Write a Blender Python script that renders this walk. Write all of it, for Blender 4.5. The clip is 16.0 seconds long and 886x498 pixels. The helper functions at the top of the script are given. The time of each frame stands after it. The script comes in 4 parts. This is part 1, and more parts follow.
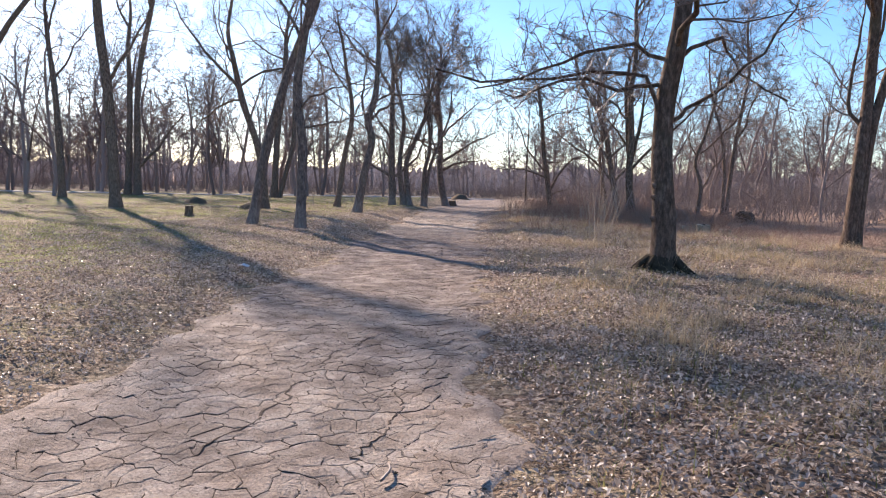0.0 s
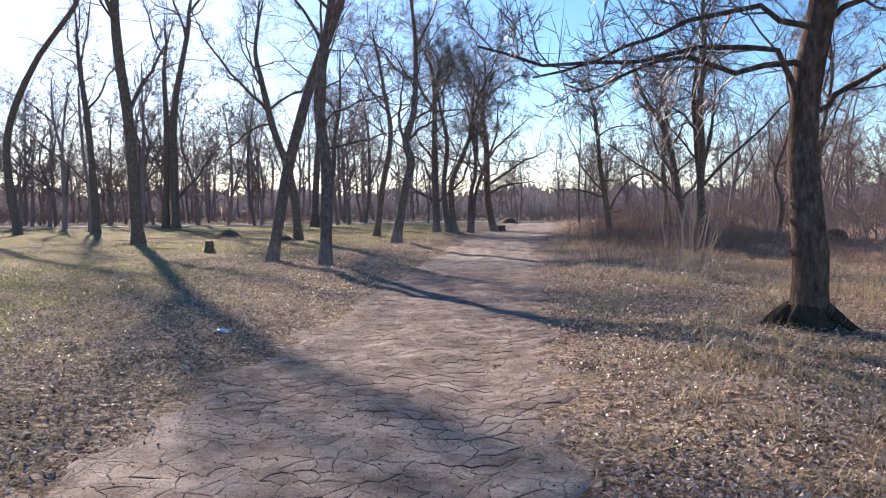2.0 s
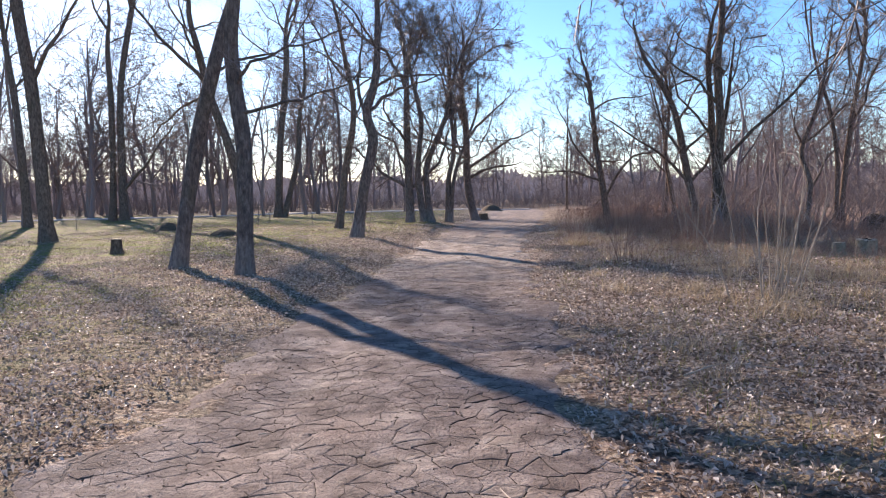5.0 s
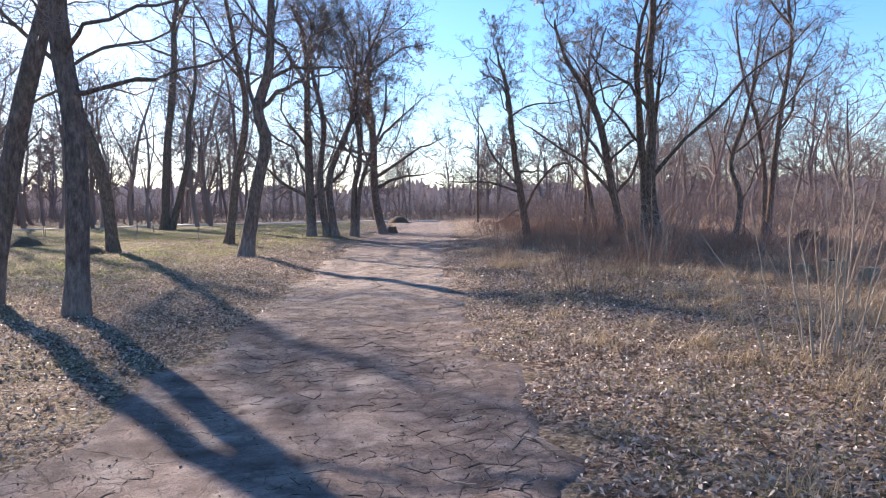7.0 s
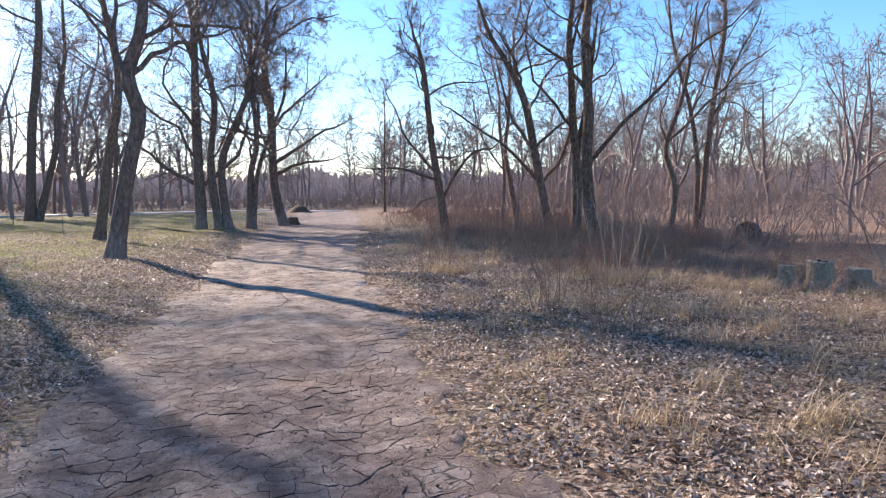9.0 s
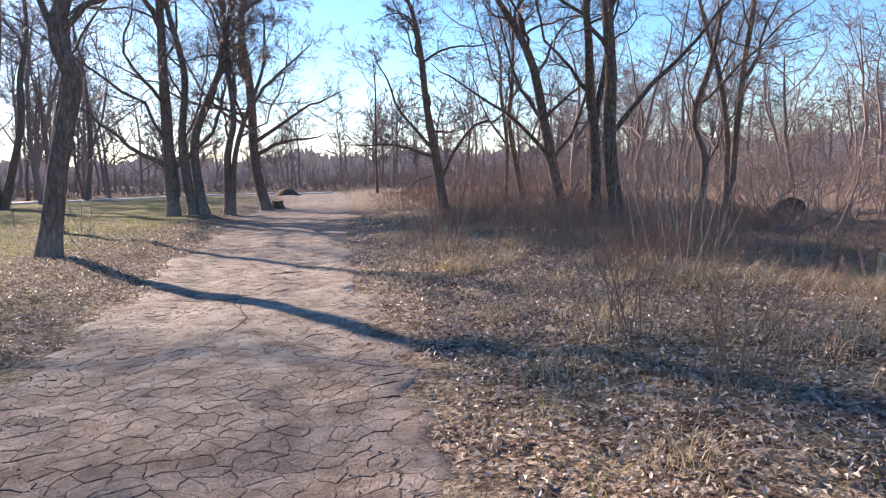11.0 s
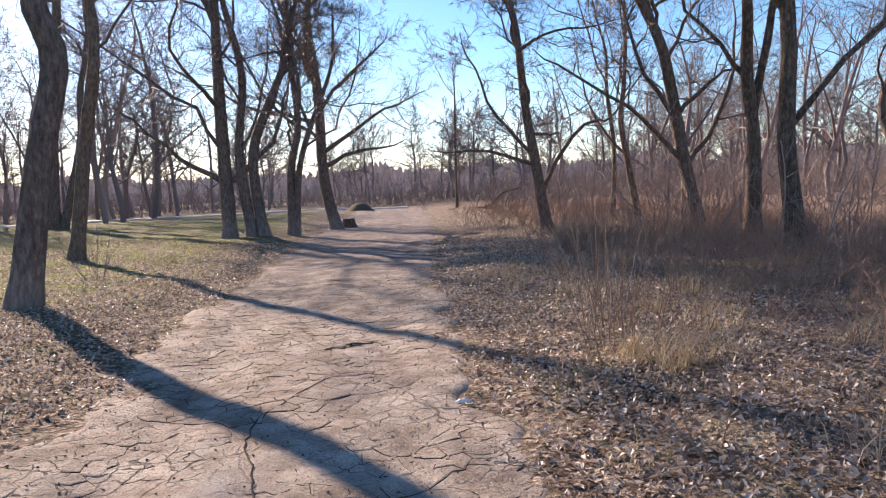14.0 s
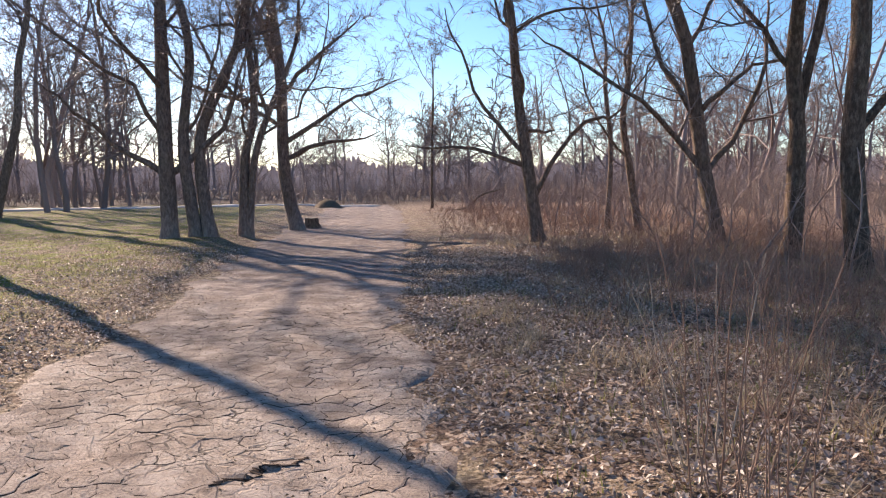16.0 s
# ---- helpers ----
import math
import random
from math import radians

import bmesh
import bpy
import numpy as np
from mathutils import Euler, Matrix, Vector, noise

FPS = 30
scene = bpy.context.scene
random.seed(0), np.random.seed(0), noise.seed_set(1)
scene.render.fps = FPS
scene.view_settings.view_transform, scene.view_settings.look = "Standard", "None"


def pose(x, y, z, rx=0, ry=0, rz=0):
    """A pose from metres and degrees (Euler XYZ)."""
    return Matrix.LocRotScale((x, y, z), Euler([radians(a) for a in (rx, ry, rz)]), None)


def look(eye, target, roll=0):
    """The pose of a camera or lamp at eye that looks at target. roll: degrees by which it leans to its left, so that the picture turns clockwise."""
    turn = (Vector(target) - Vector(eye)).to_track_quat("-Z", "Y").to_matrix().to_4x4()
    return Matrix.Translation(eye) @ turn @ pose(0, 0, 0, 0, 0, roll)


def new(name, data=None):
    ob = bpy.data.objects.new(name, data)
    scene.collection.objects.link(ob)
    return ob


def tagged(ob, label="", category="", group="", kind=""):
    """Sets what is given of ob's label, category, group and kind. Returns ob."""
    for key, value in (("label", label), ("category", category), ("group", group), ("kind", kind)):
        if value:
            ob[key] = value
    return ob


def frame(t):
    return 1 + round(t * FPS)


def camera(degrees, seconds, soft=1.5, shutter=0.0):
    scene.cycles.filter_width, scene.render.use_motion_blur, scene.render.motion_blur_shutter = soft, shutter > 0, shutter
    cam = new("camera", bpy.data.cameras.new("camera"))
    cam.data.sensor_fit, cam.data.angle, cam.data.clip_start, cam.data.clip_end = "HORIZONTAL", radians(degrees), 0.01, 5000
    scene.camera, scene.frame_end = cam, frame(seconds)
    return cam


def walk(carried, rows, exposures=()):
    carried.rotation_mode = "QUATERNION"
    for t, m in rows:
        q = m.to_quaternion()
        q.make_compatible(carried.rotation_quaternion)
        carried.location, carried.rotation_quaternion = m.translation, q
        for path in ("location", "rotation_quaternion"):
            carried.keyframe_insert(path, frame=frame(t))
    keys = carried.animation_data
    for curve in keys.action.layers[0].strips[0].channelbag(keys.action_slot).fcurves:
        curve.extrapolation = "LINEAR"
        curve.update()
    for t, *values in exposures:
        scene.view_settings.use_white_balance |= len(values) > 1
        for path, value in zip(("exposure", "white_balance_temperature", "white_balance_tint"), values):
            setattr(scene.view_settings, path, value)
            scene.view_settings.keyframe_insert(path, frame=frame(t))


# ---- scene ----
cam = camera(61.0, 16.0, 1.15)
PATH = [
    (0, (0.672, -1.283, 1.45), (0.588, 0.708, 1.279), 1.1),
    (0.5, (0.658, -0.491, 1.461), (0.57, 1.501, 1.3), -0.9),
    (1, (0.618, 0.414, 1.463), (0.446, 2.401, 1.316), 0.7),
    (1.5, (0.566, 1.199, 1.484), (0.375, 3.186, 1.359), -0.4),
    (2, (0.5, 2.095, 1.501), (0.286, 4.081, 1.392), -0.6),
    (2.5, (0.466, 2.893, 1.526), (0.273, 4.881, 1.42), -0.2),
    (3, (0.466, 3.746, 1.52), (0.304, 5.736, 1.409), -2.0),
    (3.2, (0.446, 4.092, 1.489), (0.288, 6.083, 1.377), -0.4),
    (5.3, (0.262, 7.583, 1.456), (0.095, 9.57, 1.311), -1.3),
    (5.5, (0.212, 7.909, 1.458), (0.031, 9.895, 1.312), -0.6),
    (6, (0.133, 8.691, 1.51), (-0.016, 10.679, 1.358), -2.9),
    (6.5, (0.089, 9.447, 1.534), (-0.013, 11.438, 1.385), -0.8),
    (7, (0.024, 10.217, 1.497), (0.111, 12.212, 1.378), -0.9),
    (7.5, (-0.054, 10.969, 1.481), (0.115, 12.957, 1.337), 0.4),
    (8, (-0.139, 11.706, 1.513), (0.124, 13.683, 1.364), -0.3),
    (8.5, (-0.205, 12.421, 1.527), (0.122, 14.389, 1.38), -1.1),
    (9, (-0.226, 13.272, 1.538), (0.125, 15.235, 1.384), -0.7),
    (9.2, (-0.214, 13.593, 1.509), (0.174, 15.551, 1.372), -2.3),
    (11.3, (0.133, 16.581, 1.476), (0.496, 18.536, 1.264), -1.7),
    (11.5, (0.171, 16.88, 1.466), (0.524, 18.839, 1.272), -2.3),
    (12, (0.221, 17.67, 1.448), (0.532, 19.637, 1.263), 1.9),
    (12.5, (0.213, 18.363, 1.46), (0.529, 20.33, 1.285), -0.2),
    (13, (0.15, 19.165, 1.457), (0.352, 21.147, 1.275), -1.2),
    (13.5, (0.126, 19.881, 1.48), (0.307, 21.866, 1.318), -1.6),
    (14, (0.093, 20.645, 1.48), (0.269, 22.63, 1.312), -2.5),
    (14.5, (0.106, 21.36, 1.518), (0.268, 23.345, 1.338), -0.5),
    (15, (0.18, 22.173, 1.514), (0.379, 24.154, 1.329), -1.6),
    (15.5, (0.232, 22.947, 1.524), (0.435, 24.928, 1.343), 0.8),
    (16, (0.302, 23.669, 1.57), (0.554, 25.645, 1.394), -0.4),
]
walk(cam, [(t, look(eye, target, roll)) for t, eye, target, roll in PATH], [(0.0, 1.33, 7080, 20), (3.0, 1.16, 6850, 20), (6.0, 1.35, 6750, 20), (9.0, 1.49, 6700, 18), (12.0, 1.38, 7050, 20), (16.0, 1.27, 7330, 21)])

# ---- daylight ----
SUN_LEFT, SUN_UP = 31.8, 24.0          # degrees left of straight ahead, degrees above the horizon
world = bpy.data.worlds.new("sky")
scene.world = world
world.use_nodes = True
wt = world.node_tree
sky = wt.nodes.new("ShaderNodeTexSky")
sky.sky_type = "NISHITA"
sky.sun_disc = False
sky.sun_elevation = radians(SUN_UP)
sky.sun_rotation = radians(-SUN_LEFT)
sky.altitude = 100
sky.air_density = 1.0
sky.dust_density = 0.25
sky.ozone_density = 5.0
deep = wt.nodes.new("ShaderNodeHueSaturation")
deep.inputs["Saturation"].default_value = 1.17
wt.links.new(sky.outputs["Color"], deep.inputs["Color"])
wt.links.new(deep.outputs["Color"], wt.nodes["Background"].inputs["Color"])
wt.nodes["Background"].inputs["Strength"].default_value = 0.095
sun = new("sun", bpy.data.lights.new("sun", "SUN"))
sun.data.energy = 4.6
sun.data.angle = radians(0.9)
sun.data.color = (1.0, 0.89, 0.765)
su = (-math.sin(radians(SUN_LEFT)) * math.cos(radians(SUN_UP)), math.cos(radians(SUN_LEFT)) * math.cos(radians(SUN_UP)), math.sin(radians(SUN_UP)))
sun.matrix_world = look(tuple(60 * c for c in su), (0, 0, 0))

# ---- materials ----


def material(name, rough=0.8):
    m = bpy.data.materials.new(name)
    m.use_nodes = True
    nt = m.node_tree
    b = nt.nodes["Principled BSDF"]
    b.inputs["Roughness"].default_value = rough
    b.inputs["Specular IOR Level"].default_value = 0.08 if rough > 0.7 else 0.4
    return m, nt, b


def node(nt, kind, **values):
    n = nt.nodes.new(kind)
    for key, v in values.items():
        n.inputs[key.replace("_", " ")].default_value = v
    return n


def coords(nt, scale=(1, 1, 1), space="Object"):
    c = nt.nodes.new("ShaderNodeTexCoord")
    m = node(nt, "ShaderNodeMapping", Scale=scale)
    nt.links.new(c.outputs[space], m.inputs["Vector"])
    return m.outputs["Vector"]


def noise_tex(nt, vec, scale, detail=4.0, rough=0.55):
    n = node(nt, "ShaderNodeTexNoise", Scale=scale, Detail=detail, Roughness=rough)
    nt.links.new(vec, n.inputs["Vector"])
    return n.outputs["Fac"]


def ramp(nt, fac, *stops):
    r = nt.nodes.new("ShaderNodeValToRGB")
    e = r.color_ramp.elements
    while len(e) < len(stops):
        e.new(0.5)
    for el, (p, c) in zip(e, stops):
        el.position = p
        el.color = (*c, 1) if len(c) == 3 else c
    nt.links.new(fac, r.inputs["Fac"])
    return r.outputs["Color"]


def mix(nt, fac, a, b, how="MIX"):
    m = nt.nodes.new("ShaderNodeMix")
    m.data_type = "RGBA"
    m.blend_type = how
    for key, v in ((0, fac), (6, a), (7, b)):
        if isinstance(v, bpy.types.NodeSocket):
            nt.links.new(v, m.inputs[key])
        elif key == 0:
            m.inputs[0].default_value = v
        else:
            m.inputs[key].default_value = (*v, 1)
    return m.outputs[2]


def calc(nt, how, a, b=0.0, clamp=False):
    m = nt.nodes.new("ShaderNodeMath")
    m.operation = how
    m.use_clamp = clamp
    for key, v in ((0, a), (1, b)):
        if isinstance(v, bpy.types.NodeSocket):
            nt.links.new(v, m.inputs[key])
        else:
            m.inputs[key].default_value = v
    return m.outputs[0]


def bump(nt, b, height, strength=0.5, distance=0.02):
    n = node(nt, "ShaderNodeBump", Strength=strength, Distance=distance)
    nt.links.new(height, n.inputs["Height"])
    nt.links.new(n.outputs["Normal"], b.inputs["Normal"])


def bark_material(name, dark, light, wash=None):
    m, nt, b = material(name, 0.9)
    v = coords(nt, (9, 9, 3.2))
    ridge = noise_tex(nt, v, 2.0, 7, 0.7)
    patch = noise_tex(nt, coords(nt), 1.7, 3)
    grain = noise_tex(nt, coords(nt), 38, 3)
    c = ramp(nt, ridge, (0.32, tuple(0.35 * k for k in dark)), (0.5, dark), (0.68, light))
    c = mix(nt, calc(nt, "MULTIPLY", grain, 0.5), c, tuple(0.6 * k for k in dark))
    moss = ramp(nt, patch, (0.55, (0, 0, 0)), (0.68, (1, 1, 1)))
    c = mix(nt, calc(nt, "MULTIPLY", moss, 0.35), c, (0.13, 0.12, 0.07))
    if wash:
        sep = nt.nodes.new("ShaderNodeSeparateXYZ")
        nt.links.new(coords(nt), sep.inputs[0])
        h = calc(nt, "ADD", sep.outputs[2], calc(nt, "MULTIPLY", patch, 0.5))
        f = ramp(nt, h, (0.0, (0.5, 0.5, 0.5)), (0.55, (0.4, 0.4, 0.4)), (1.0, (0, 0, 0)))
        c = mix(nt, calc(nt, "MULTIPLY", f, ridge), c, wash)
    nt.links.new(c, b.inputs["Base Color"])
    bump(nt, b, ridge, 0.9, 0.05)
    return m


# Raised above the bark's own tone: haze and lens veil painted into it.
BARK_HAZED = bark_material("bark", (0.20, 0.145, 0.113), (0.39, 0.29, 0.23))
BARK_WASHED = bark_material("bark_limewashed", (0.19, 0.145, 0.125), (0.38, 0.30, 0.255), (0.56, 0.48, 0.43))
# The same bark without the painted haze, for the nearest trees.
BARK_DARK = bark_material("dark_rough_bark", (0.135, 0.095, 0.073), (0.29, 0.21, 0.165))
BARK_PALE = bark_material("bark_shaggy", (0.16, 0.11, 0.08), (0.38, 0.285, 0.21))


def twig_material(name, a, b_, rough=0.75, thin=0.0):
    m, nt, b = material(name, rough)
    g = nt.nodes.new("ShaderNodeNewGeometry")
    c = ramp(nt, g.outputs["Random Per Island"], (0.0, a), (1.0, b_))
    n = noise_tex(nt, coords(nt), 14, 2)
    c = mix(nt, calc(nt, "MULTIPLY", n, 0.5), c, tuple(0.55 * k for k in a))
    nt.links.new(c, b.inputs["Base Color"])
    if thin:
        t = nt.nodes.new("ShaderNodeBsdfTranslucent")
        s = node(nt, "ShaderNodeMixShader", Fac=thin)
        nt.links.new(c, t.inputs["Color"])
        nt.links.new(b.outputs[0], s.inputs[1])
        nt.links.new(t.outputs[0], s.inputs[2])
        nt.links.new(s.outputs[0], nt.nodes["Material Output"].inputs["Surface"])
    return m


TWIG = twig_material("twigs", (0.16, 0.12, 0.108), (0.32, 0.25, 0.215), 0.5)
# Twig colour made paler with distance haze painted in.
FAR_TWIG_HAZED = twig_material("hazed_far_twigs", (0.20, 0.155, 0.143), (0.38, 0.30, 0.275), 0.72)
BRUSH = twig_material("brush_stems", (0.22, 0.157, 0.13), (0.44, 0.335, 0.285), 0.7)
WEED = twig_material("weed_stems", (0.29, 0.17, 0.12), (0.60, 0.41, 0.31), 0.7, 0.25)
PALE_STEM = twig_material("pale_stems", (0.34, 0.27, 0.21), (0.56, 0.47, 0.37))
RED_STEM = twig_material("reddish_stems", (0.20, 0.12, 0.09), (0.40, 0.27, 0.20))
STRAW = twig_material("straw_grass", (0.35, 0.25, 0.145), (0.74, 0.60, 0.40), 0.5, 0.35)
GREEN = twig_material("green_grass", (0.14, 0.15, 0.045), (0.44, 0.40, 0.16), 0.55, 0.35)
LEAF = twig_material("dead_leaves", (0.13, 0.084, 0.06), (0.86, 0.72, 0.605), 0.48, 0.22)


def ground_material():
    m, nt, b = material("park_ground", 0.9)
    v = coords(nt)
    wide, mid, fine = noise_tex(nt, v, 0.22, 3), noise_tex(nt, v, 1.3, 5, 0.65), noise_tex(nt, v, 26, 4, 0.7)
    sep = nt.nodes.new("ShaderNodeSeparateXYZ")
    nt.links.new(v, sep.inputs[0])
    soil = ramp(nt, fine, (0.38, (0.055, 0.038, 0.029)), (0.51, (0.28, 0.20, 0.155)), (0.64, (0.66, 0.54, 0.445)))
    cell = node(nt, "ShaderNodeTexVoronoi", Scale=24.0, Randomness=1.0)
    nt.links.new(v, cell.inputs["Vector"])
    pick = nt.nodes.new("ShaderNodeSeparateXYZ")
    nt.links.new(cell.outputs["Color"], pick.inputs[0])
    leafy = ramp(nt, pick.outputs[0], (0.12, (0.045, 0.027, 0.018)), (0.5, (0.20, 0.13, 0.09)), (0.74, (0.45, 0.325, 0.24)), (0.95, (0.74, 0.595, 0.46)))
    soil = mix(nt, 0.62, soil, leafy)
    straw = ramp(nt, fine, (0.34, (0.14, 0.105, 0.068)), (0.68, (0.54, 0.44, 0.30)))
    lawn = ramp(nt, fine, (0.36, (0.05, 0.055, 0.015)), (0.62, (0.33, 0.34, 0.085)))
    c = mix(nt, ramp(nt, mid, (0.46, (0, 0, 0)), (0.62, (1, 1, 1))), soil, straw)
    humus = noise_tex(nt, v, 4.5, 5, 0.7)
    c = mix(nt, ramp(nt, humus, (0.38, (0.85, 0.85, 0.85)), (0.5, (0, 0, 0))), c, mix(nt, fine, (0.03, 0.021, 0.016), (0.15, 0.105, 0.08)))
    left = calc(nt, "MULTIPLY_ADD", sep.outputs[0], -0.19)
    left.node.inputs[2].default_value = -0.35
    left.node.use_clamp = True
    green = calc(nt, "MULTIPLY", left, ramp(nt, wide, (0.36, (0, 0, 0)), (0.48, (1, 1, 1))))
    near_left = calc(nt, "MULTIPLY_ADD", sep.outputs[0], -0.4)
    near_left.node.inputs[2].default_value = -0.9
    near_left.node.use_clamp = True
    beyond = calc(nt, "MULTIPLY_ADD", sep.outputs[1], 0.09)
    beyond.node.inputs[2].default_value = -2.0
    beyond.node.use_clamp = True
    green = calc(nt, "MAXIMUM", green, calc(nt, "MULTIPLY", near_left, beyond))
    lawn = mix(nt, ramp(nt, noise_tex(nt, v, 1.7, 5, 0.72), (0.46, (0, 0, 0)), (0.56, (0.95, 0.95, 0.95))), lawn, mix(nt, 0.7, mix(nt, fine, (0.03, 0.022, 0.014), (0.30, 0.225, 0.16)), leafy))
    c = mix(nt, green, c, lawn)
    far = calc(nt, "MULTIPLY_ADD", sep.outputs[0], 0.10)
    far.node.inputs[2].default_value = -0.35
    far.node.use_clamp = True
    c = mix(nt, calc(nt, "MULTIPLY", far, 0.7), c, mix(nt, fine, (0.16, 0.093, 0.065), (0.64, 0.44, 0.33)))
    yd = calc(nt, "MULTIPLY_ADD", sep.outputs[1], 0.08)
    yd.node.inputs[2].default_value = -5.6
    yd.node.use_clamp = True
    xd = calc(nt, "MULTIPLY_ADD", sep.outputs[0], -0.08)
    xd.node.inputs[2].default_value = -3.0
    xd.node.use_clamp = True
    c = mix(nt, calc(nt, "MAXIMUM", yd, xd), c, mix(nt, fine, (0.035, 0.025, 0.021), (0.12, 0.088, 0.074)))
    nt.links.new(c, b.inputs["Base Color"])
    bump(nt, b, calc(nt, "ADD", fine, calc(nt, "MULTIPLY", noise_tex(nt, v, 6.0, 5, 0.7), 1.6)), 1.0, 0.07)
    return m


def road_material(name, piece=None):
    m, nt, b = material(name, 0.85)
    v = nt.nodes.new("ShaderNodeNewGeometry").outputs["Position"]
    wob = nt.nodes.new("ShaderNodeTexNoise")
    wob.inputs["Scale"].default_value = 2.5
    wob.inputs["Detail"].default_value = 3
    nt.links.new(v, wob.inputs["Vector"])
    shift = nt.nodes.new("ShaderNodeVectorMath")
    shift.operation = "MULTIPLY_ADD"
    shift.inputs[1].default_value = (0.16, 0.16, 0.0)
    nt.links.new(wob.outputs["Color"], shift.inputs[0])
    nt.links.new(v, shift.inputs[2])
    wob2 = node(nt, "ShaderNodeTexNoise", Scale=14.0, Detail=2.0)
    nt.links.new(v, wob2.inputs["Vector"])
    jag = nt.nodes.new("ShaderNodeVectorMath")
    jag.operation = "MULTIPLY_ADD"
    jag.inputs[1].default_value = (0.05, 0.05, 0.0)
    nt.links.new(wob2.outputs["Color"], jag.inputs[0])
    nt.links.new(shift.outputs[0], jag.inputs[2])
    gape = noise_tex(nt, v, 5.0, 2)
    cracks = []
    for scale, width in ((7.5, 0.13), (2.0, 0.04)):
        vo = node(nt, "ShaderNodeTexVoronoi", Scale=scale)
        vo.feature = "DISTANCE_TO_EDGE"
        vo.voronoi_dimensions = "2D"
        nt.links.new(jag.outputs[0], vo.inputs["Vector"])
        wide_by = calc(nt, "MULTIPLY", calc(nt, "SUBTRACT", gape, 0.30, True), width * 2.2)
        d = calc(nt, "DIVIDE", vo.outputs["Distance"], calc(nt, "ADD", wide_by, 0.004))
        cracks.append(ramp(nt, d, (0.35, (1, 1, 1)), (1.0, (0, 0, 0))))
    wide, mid, fine = noise_tex(nt, v, 0.55, 4), noise_tex(nt, v, 3.2, 5, 0.6), noise_tex(nt, v, 60, 4, 0.7)
    where = ramp(nt, wide, (0.44, (0, 0, 0)), (0.60, (1, 1, 1)))
    fine_cracks = calc(nt, "MULTIPLY", calc(nt, "MULTIPLY", cracks[0], where), ramp(nt, mid, (0.40, (0.05, 0.05, 0.05)), (0.6, (1, 1, 1))))
    crack = calc(nt, "MAXIMUM", fine_cracks, calc(nt, "MULTIPLY", cracks[1], ramp(nt, wide, (0.4, (0.1, 0.1, 0.1)), (0.6, (0.6, 0.6, 0.6)))))
    c = ramp(nt, mid, (0.34, (0.12, 0.092, 0.08)), (0.5, (0.23, 0.18, 0.157)), (0.66, (0.34, 0.28, 0.245)))
    sep = nt.nodes.new("ShaderNodeSeparateXYZ")
    nt.links.new(v, sep.inputs[0])
    # Dust along the road; the crowns' shade before y 19 is painted in by leaving it darker.
    dust_and_light = calc(nt, "MULTIPLY_ADD", sep.outputs[1], 0.2)
    dust_and_light.node.inputs[2].default_value = -3.8
    dust_and_light.node.use_clamp = True
    # Lightens the first stretch, painted against the crown shadow that falls there.
    start = calc(nt, "MULTIPLY_ADD", sep.outputs[1], -0.12)
    start.node.inputs[2].default_value = 1.45
    start.node.use_clamp = True
    # Past y 31 the roadside trees' shade is painted in as greyer road.
    far_shade_fade = calc(nt, "MULTIPLY_ADD", sep.outputs[1], -0.16)
    far_shade_fade.node.inputs[2].default_value = 5.9
    far_shade_fade.node.use_clamp = True
    dust_and_light = calc(nt, "MULTIPLY", dust_and_light, calc(nt, "MAXIMUM", far_shade_fade, 0.2))
    dust_and_light = calc(nt, "MAXIMUM", dust_and_light, calc(nt, "MULTIPLY", start, 0.85))
    dusty = ramp(nt, mid, (0.34, (0.29, 0.228, 0.18)), (0.52, (0.46, 0.383, 0.312)), (0.68, (0.60, 0.515, 0.43)))
    c = mix(nt, calc(nt, "MULTIPLY", dust_and_light, ramp(nt, wide, (0.3, (0.45, 0.45, 0.45)), (0.6, (1, 1, 1)))), c, dusty)
    red = ramp(nt, noise_tex(nt, v, 0.8, 5, 0.6), (0.5, (0, 0, 0)), (0.66, (1, 1, 1)))
    c = mix(nt, calc(nt, "MULTIPLY", red, 0.25), c, (0.27, 0.18, 0.125))
    c = mix(nt, ramp(nt, fine, (0.45, (0, 0, 0)), (0.7, (0.75, 0.75, 0.75))), c, (0.10, 0.075, 0.065))
    blotch = noise_tex(nt, v, 1.9, 6, 0.7)
    c = mix(nt, ramp(nt, blotch, (0.52, (0, 0, 0)), (0.66, (0.6, 0.6, 0.6))), c, (0.50, 0.42, 0.35))
    c = mix(nt, ramp(nt, blotch, (0.34, (0.6, 0.6, 0.6)), (0.46, (0, 0, 0))), c, (0.12, 0.085, 0.07))
    if piece:
        n = nt.nodes.new("ShaderNodeNewGeometry" if piece == "island" else "ShaderNodeObjectInfo")
        out = n.outputs["Random Per Island" if piece == "island" else "Random"]
        c = mix(nt, 1.0, c, ramp(nt, out, (0.0, (0.86, 0.85, 0.84)), (1.0, (1.1, 1.09, 1.08))), "MULTIPLY")
    else:
        c = mix(nt, calc(nt, "MULTIPLY", crack, 0.8), c, (0.05, 0.038, 0.032))
    nt.links.new(c, b.inputs["Base Color"])
    h = calc(nt, "SUBTRACT", calc(nt, "ADD", calc(nt, "MULTIPLY", mid, 0.8), calc(nt, "MULTIPLY", fine, 0.5)), crack)
    if piece:
        h = calc(nt, "ADD", calc(nt, "MULTIPLY", noise_tex(nt, v, 22, 4, 0.7), 1.2), fine)
    bump(nt, b, h, 1.0, 0.03 if not piece else 0.02)
    return m


